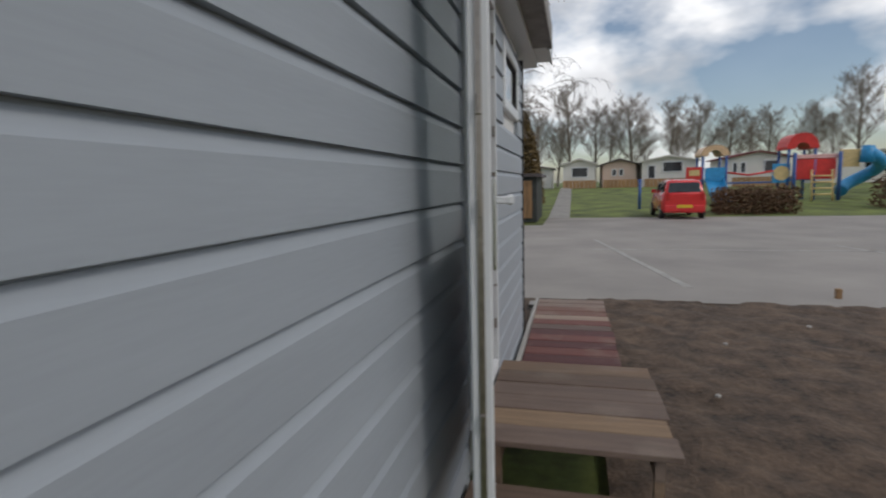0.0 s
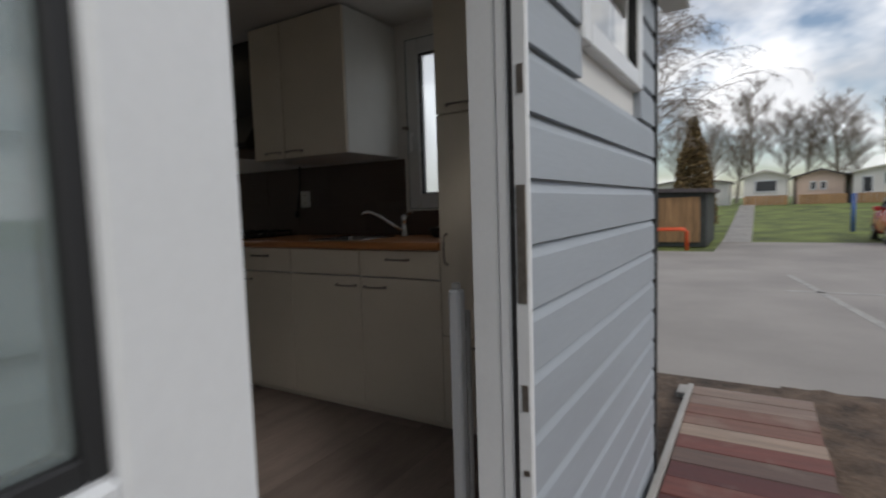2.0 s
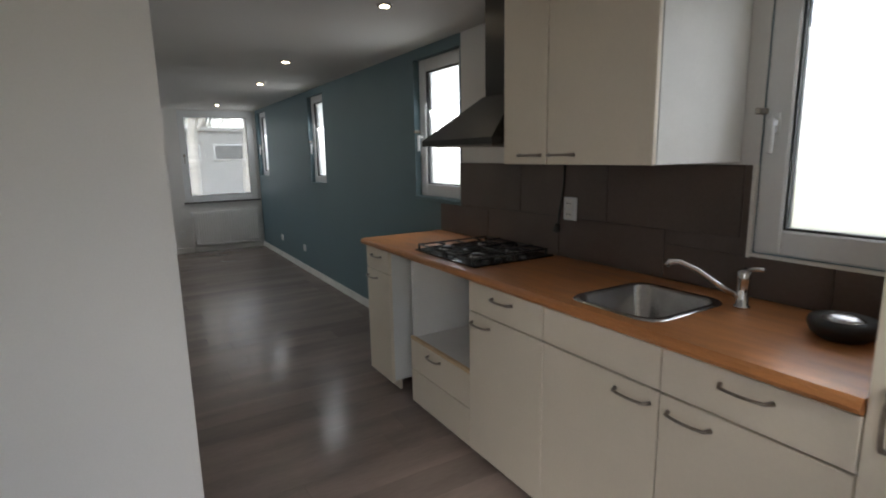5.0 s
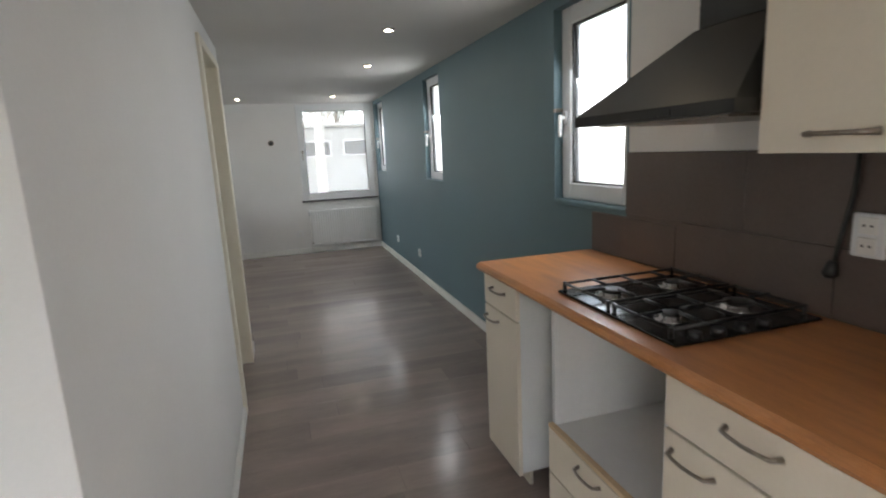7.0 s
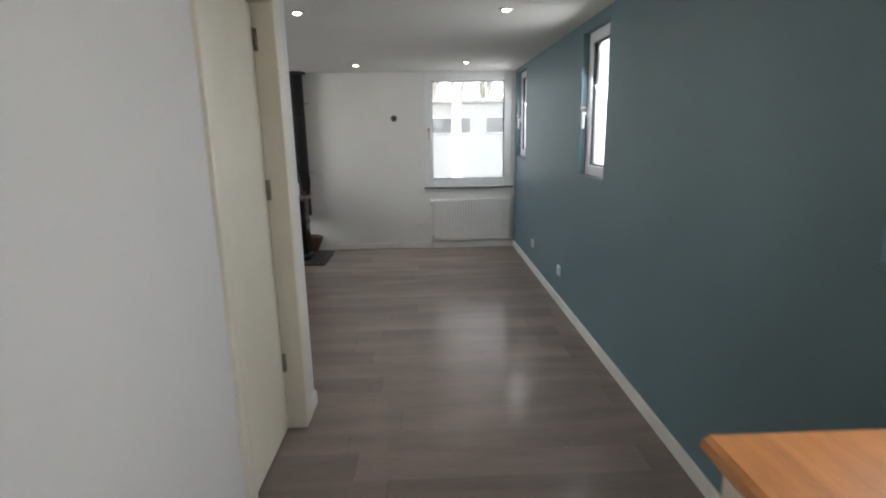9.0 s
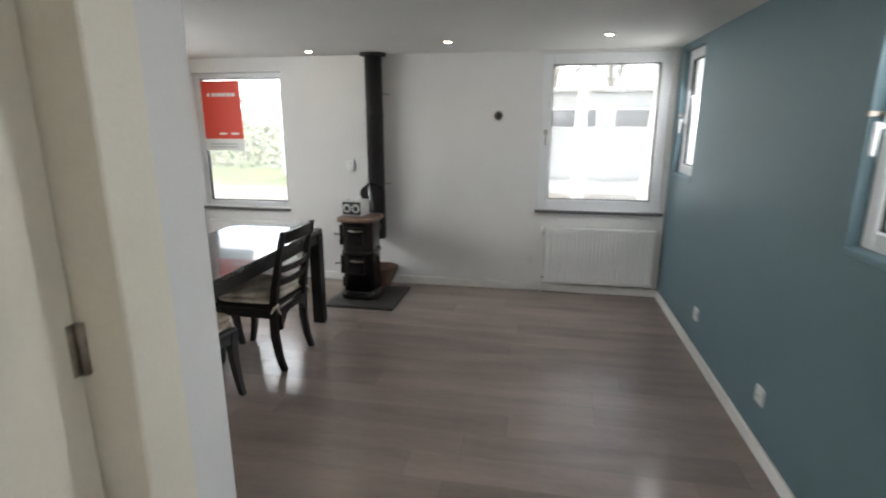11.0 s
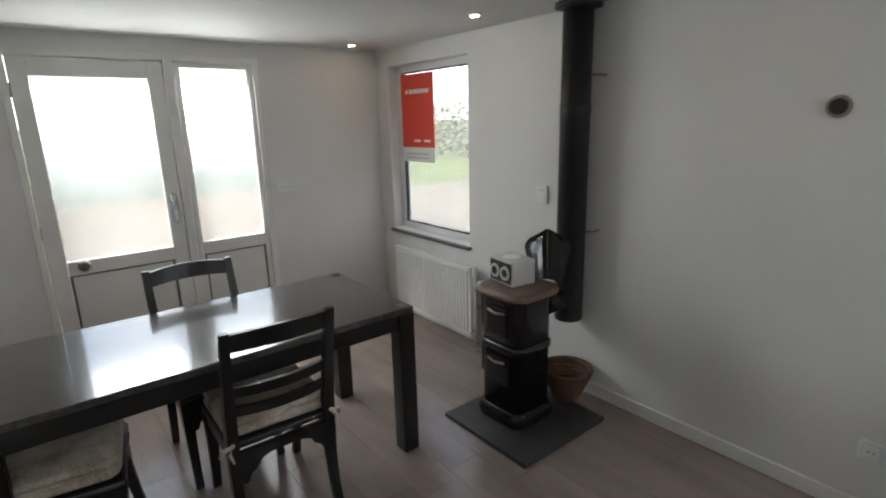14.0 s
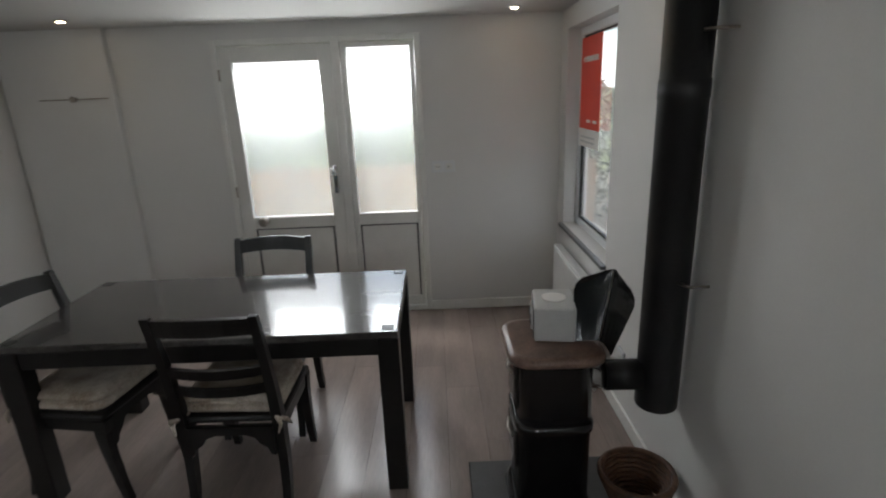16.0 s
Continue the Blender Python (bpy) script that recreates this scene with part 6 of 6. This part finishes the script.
# things behind, mirrored in the open door's pane
vn = thing("camper_van", (-16, -12, GZ), "white camper van parked beyond the plot", "van")
part("body", box(B(), (-19, -14.0, GZ + 0.4), (-13.2, -11.9, GZ + 2.5), 0.2, 3), M_CWHITE, vn)
part("bonnet", box(B(), (-13.3, -13.9, GZ + 0.4), (-12.2, -12.0, GZ + 1.3), 0.15, 3), M_CWHITE, vn)
for a, b in ((-18.4, -16.8), (-16.4, -14.8), (-14.5, -13.4)):
    part("window", box(B(), (a, -11.91, GZ + 1.35), (b, -11.885, GZ + 2.05), 0.01), M_WINDARK, vn)
for x in (-17.6, -13.2):
    part("wheel", ring_tube(B(), [(x, -12.1, GZ + 0.33), (x, -11.88, GZ + 0.33)], 0.33, 20), M_TYRE, vn)

# ---- pieces: floor boards, cladding ----
fl = solid("floor", box(B(), (X0 - 0.1, YO + 0.03, -0.06), (0.1, Y1 + 0.1, -0.010)), M_GAP, "grey brown wood laminate floor in long boards", "floor", "structure")
rng = random.Random(11)
w, y, row = 0.192, Y0 - 0.12, 0
while y < Y1:
    b = min(y + w, Y1)
    x = (X0 if y > 4.9 else -2.46) - rng.uniform(0.05, 1.2)
    while x < 0:
        a, e = max(x, X0 if y > 4.9 else -2.46), min(x + 1.29, 0.0)
        if e - a > 0.02:
            bm = B()
            box(bm, (a + 0.0006, max(y, YO + 0.06) + 0.0006, -0.010), (e - 0.0006, b - 0.0006, 0.0))
            part("floor_board", bm, M_PLANK, fl)
        x += 1.29
    y += w
PITCH = 0.15


def cladding(a, b, z, top):
    z1 = min(z + PITCH, top)
    h = z1 - z
    prof = [(YO + 0.029, z), (YO - 0.003, z), (YO - 0.003, z + 0.003), (YO - 0.001, z + h - 0.034), (YO + 0.013, z + h - 0.006), (YO + 0.017, z + h - 0.006), (YO + 0.017, z + h), (YO + 0.029, z + h)]
    part("cladding_board", prism(B(), prof, 0, a, b), M_SIDE, wall_south)


z = -0.378
while z < 2.06:
    zc = z + PITCH / 2
    cladding(X0 - 0.15, EDOOR[0] - 0.002, z, 2.06)
    if EWIN[2] - PITCH * 0.55 < zc < EWIN[3] + PITCH * 0.3:
        cladding(EDOOR[1] + 0.002, EWIN[0] - 0.002, z, 2.06)
        cladding(EWIN[1] + 0.002, 0.158, z, 2.06)
    else:
        cladding(EDOOR[1] + 0.002, 0.158, z, 2.06)
    z += PITCH
solid("trim_corner", box(B(), (0.16, YO - 0.012, -0.36), (0.19, YO + 0.05, 2.09), 0.003), M_DARK, "dark corner strip of the cladding", "trim", "structure")
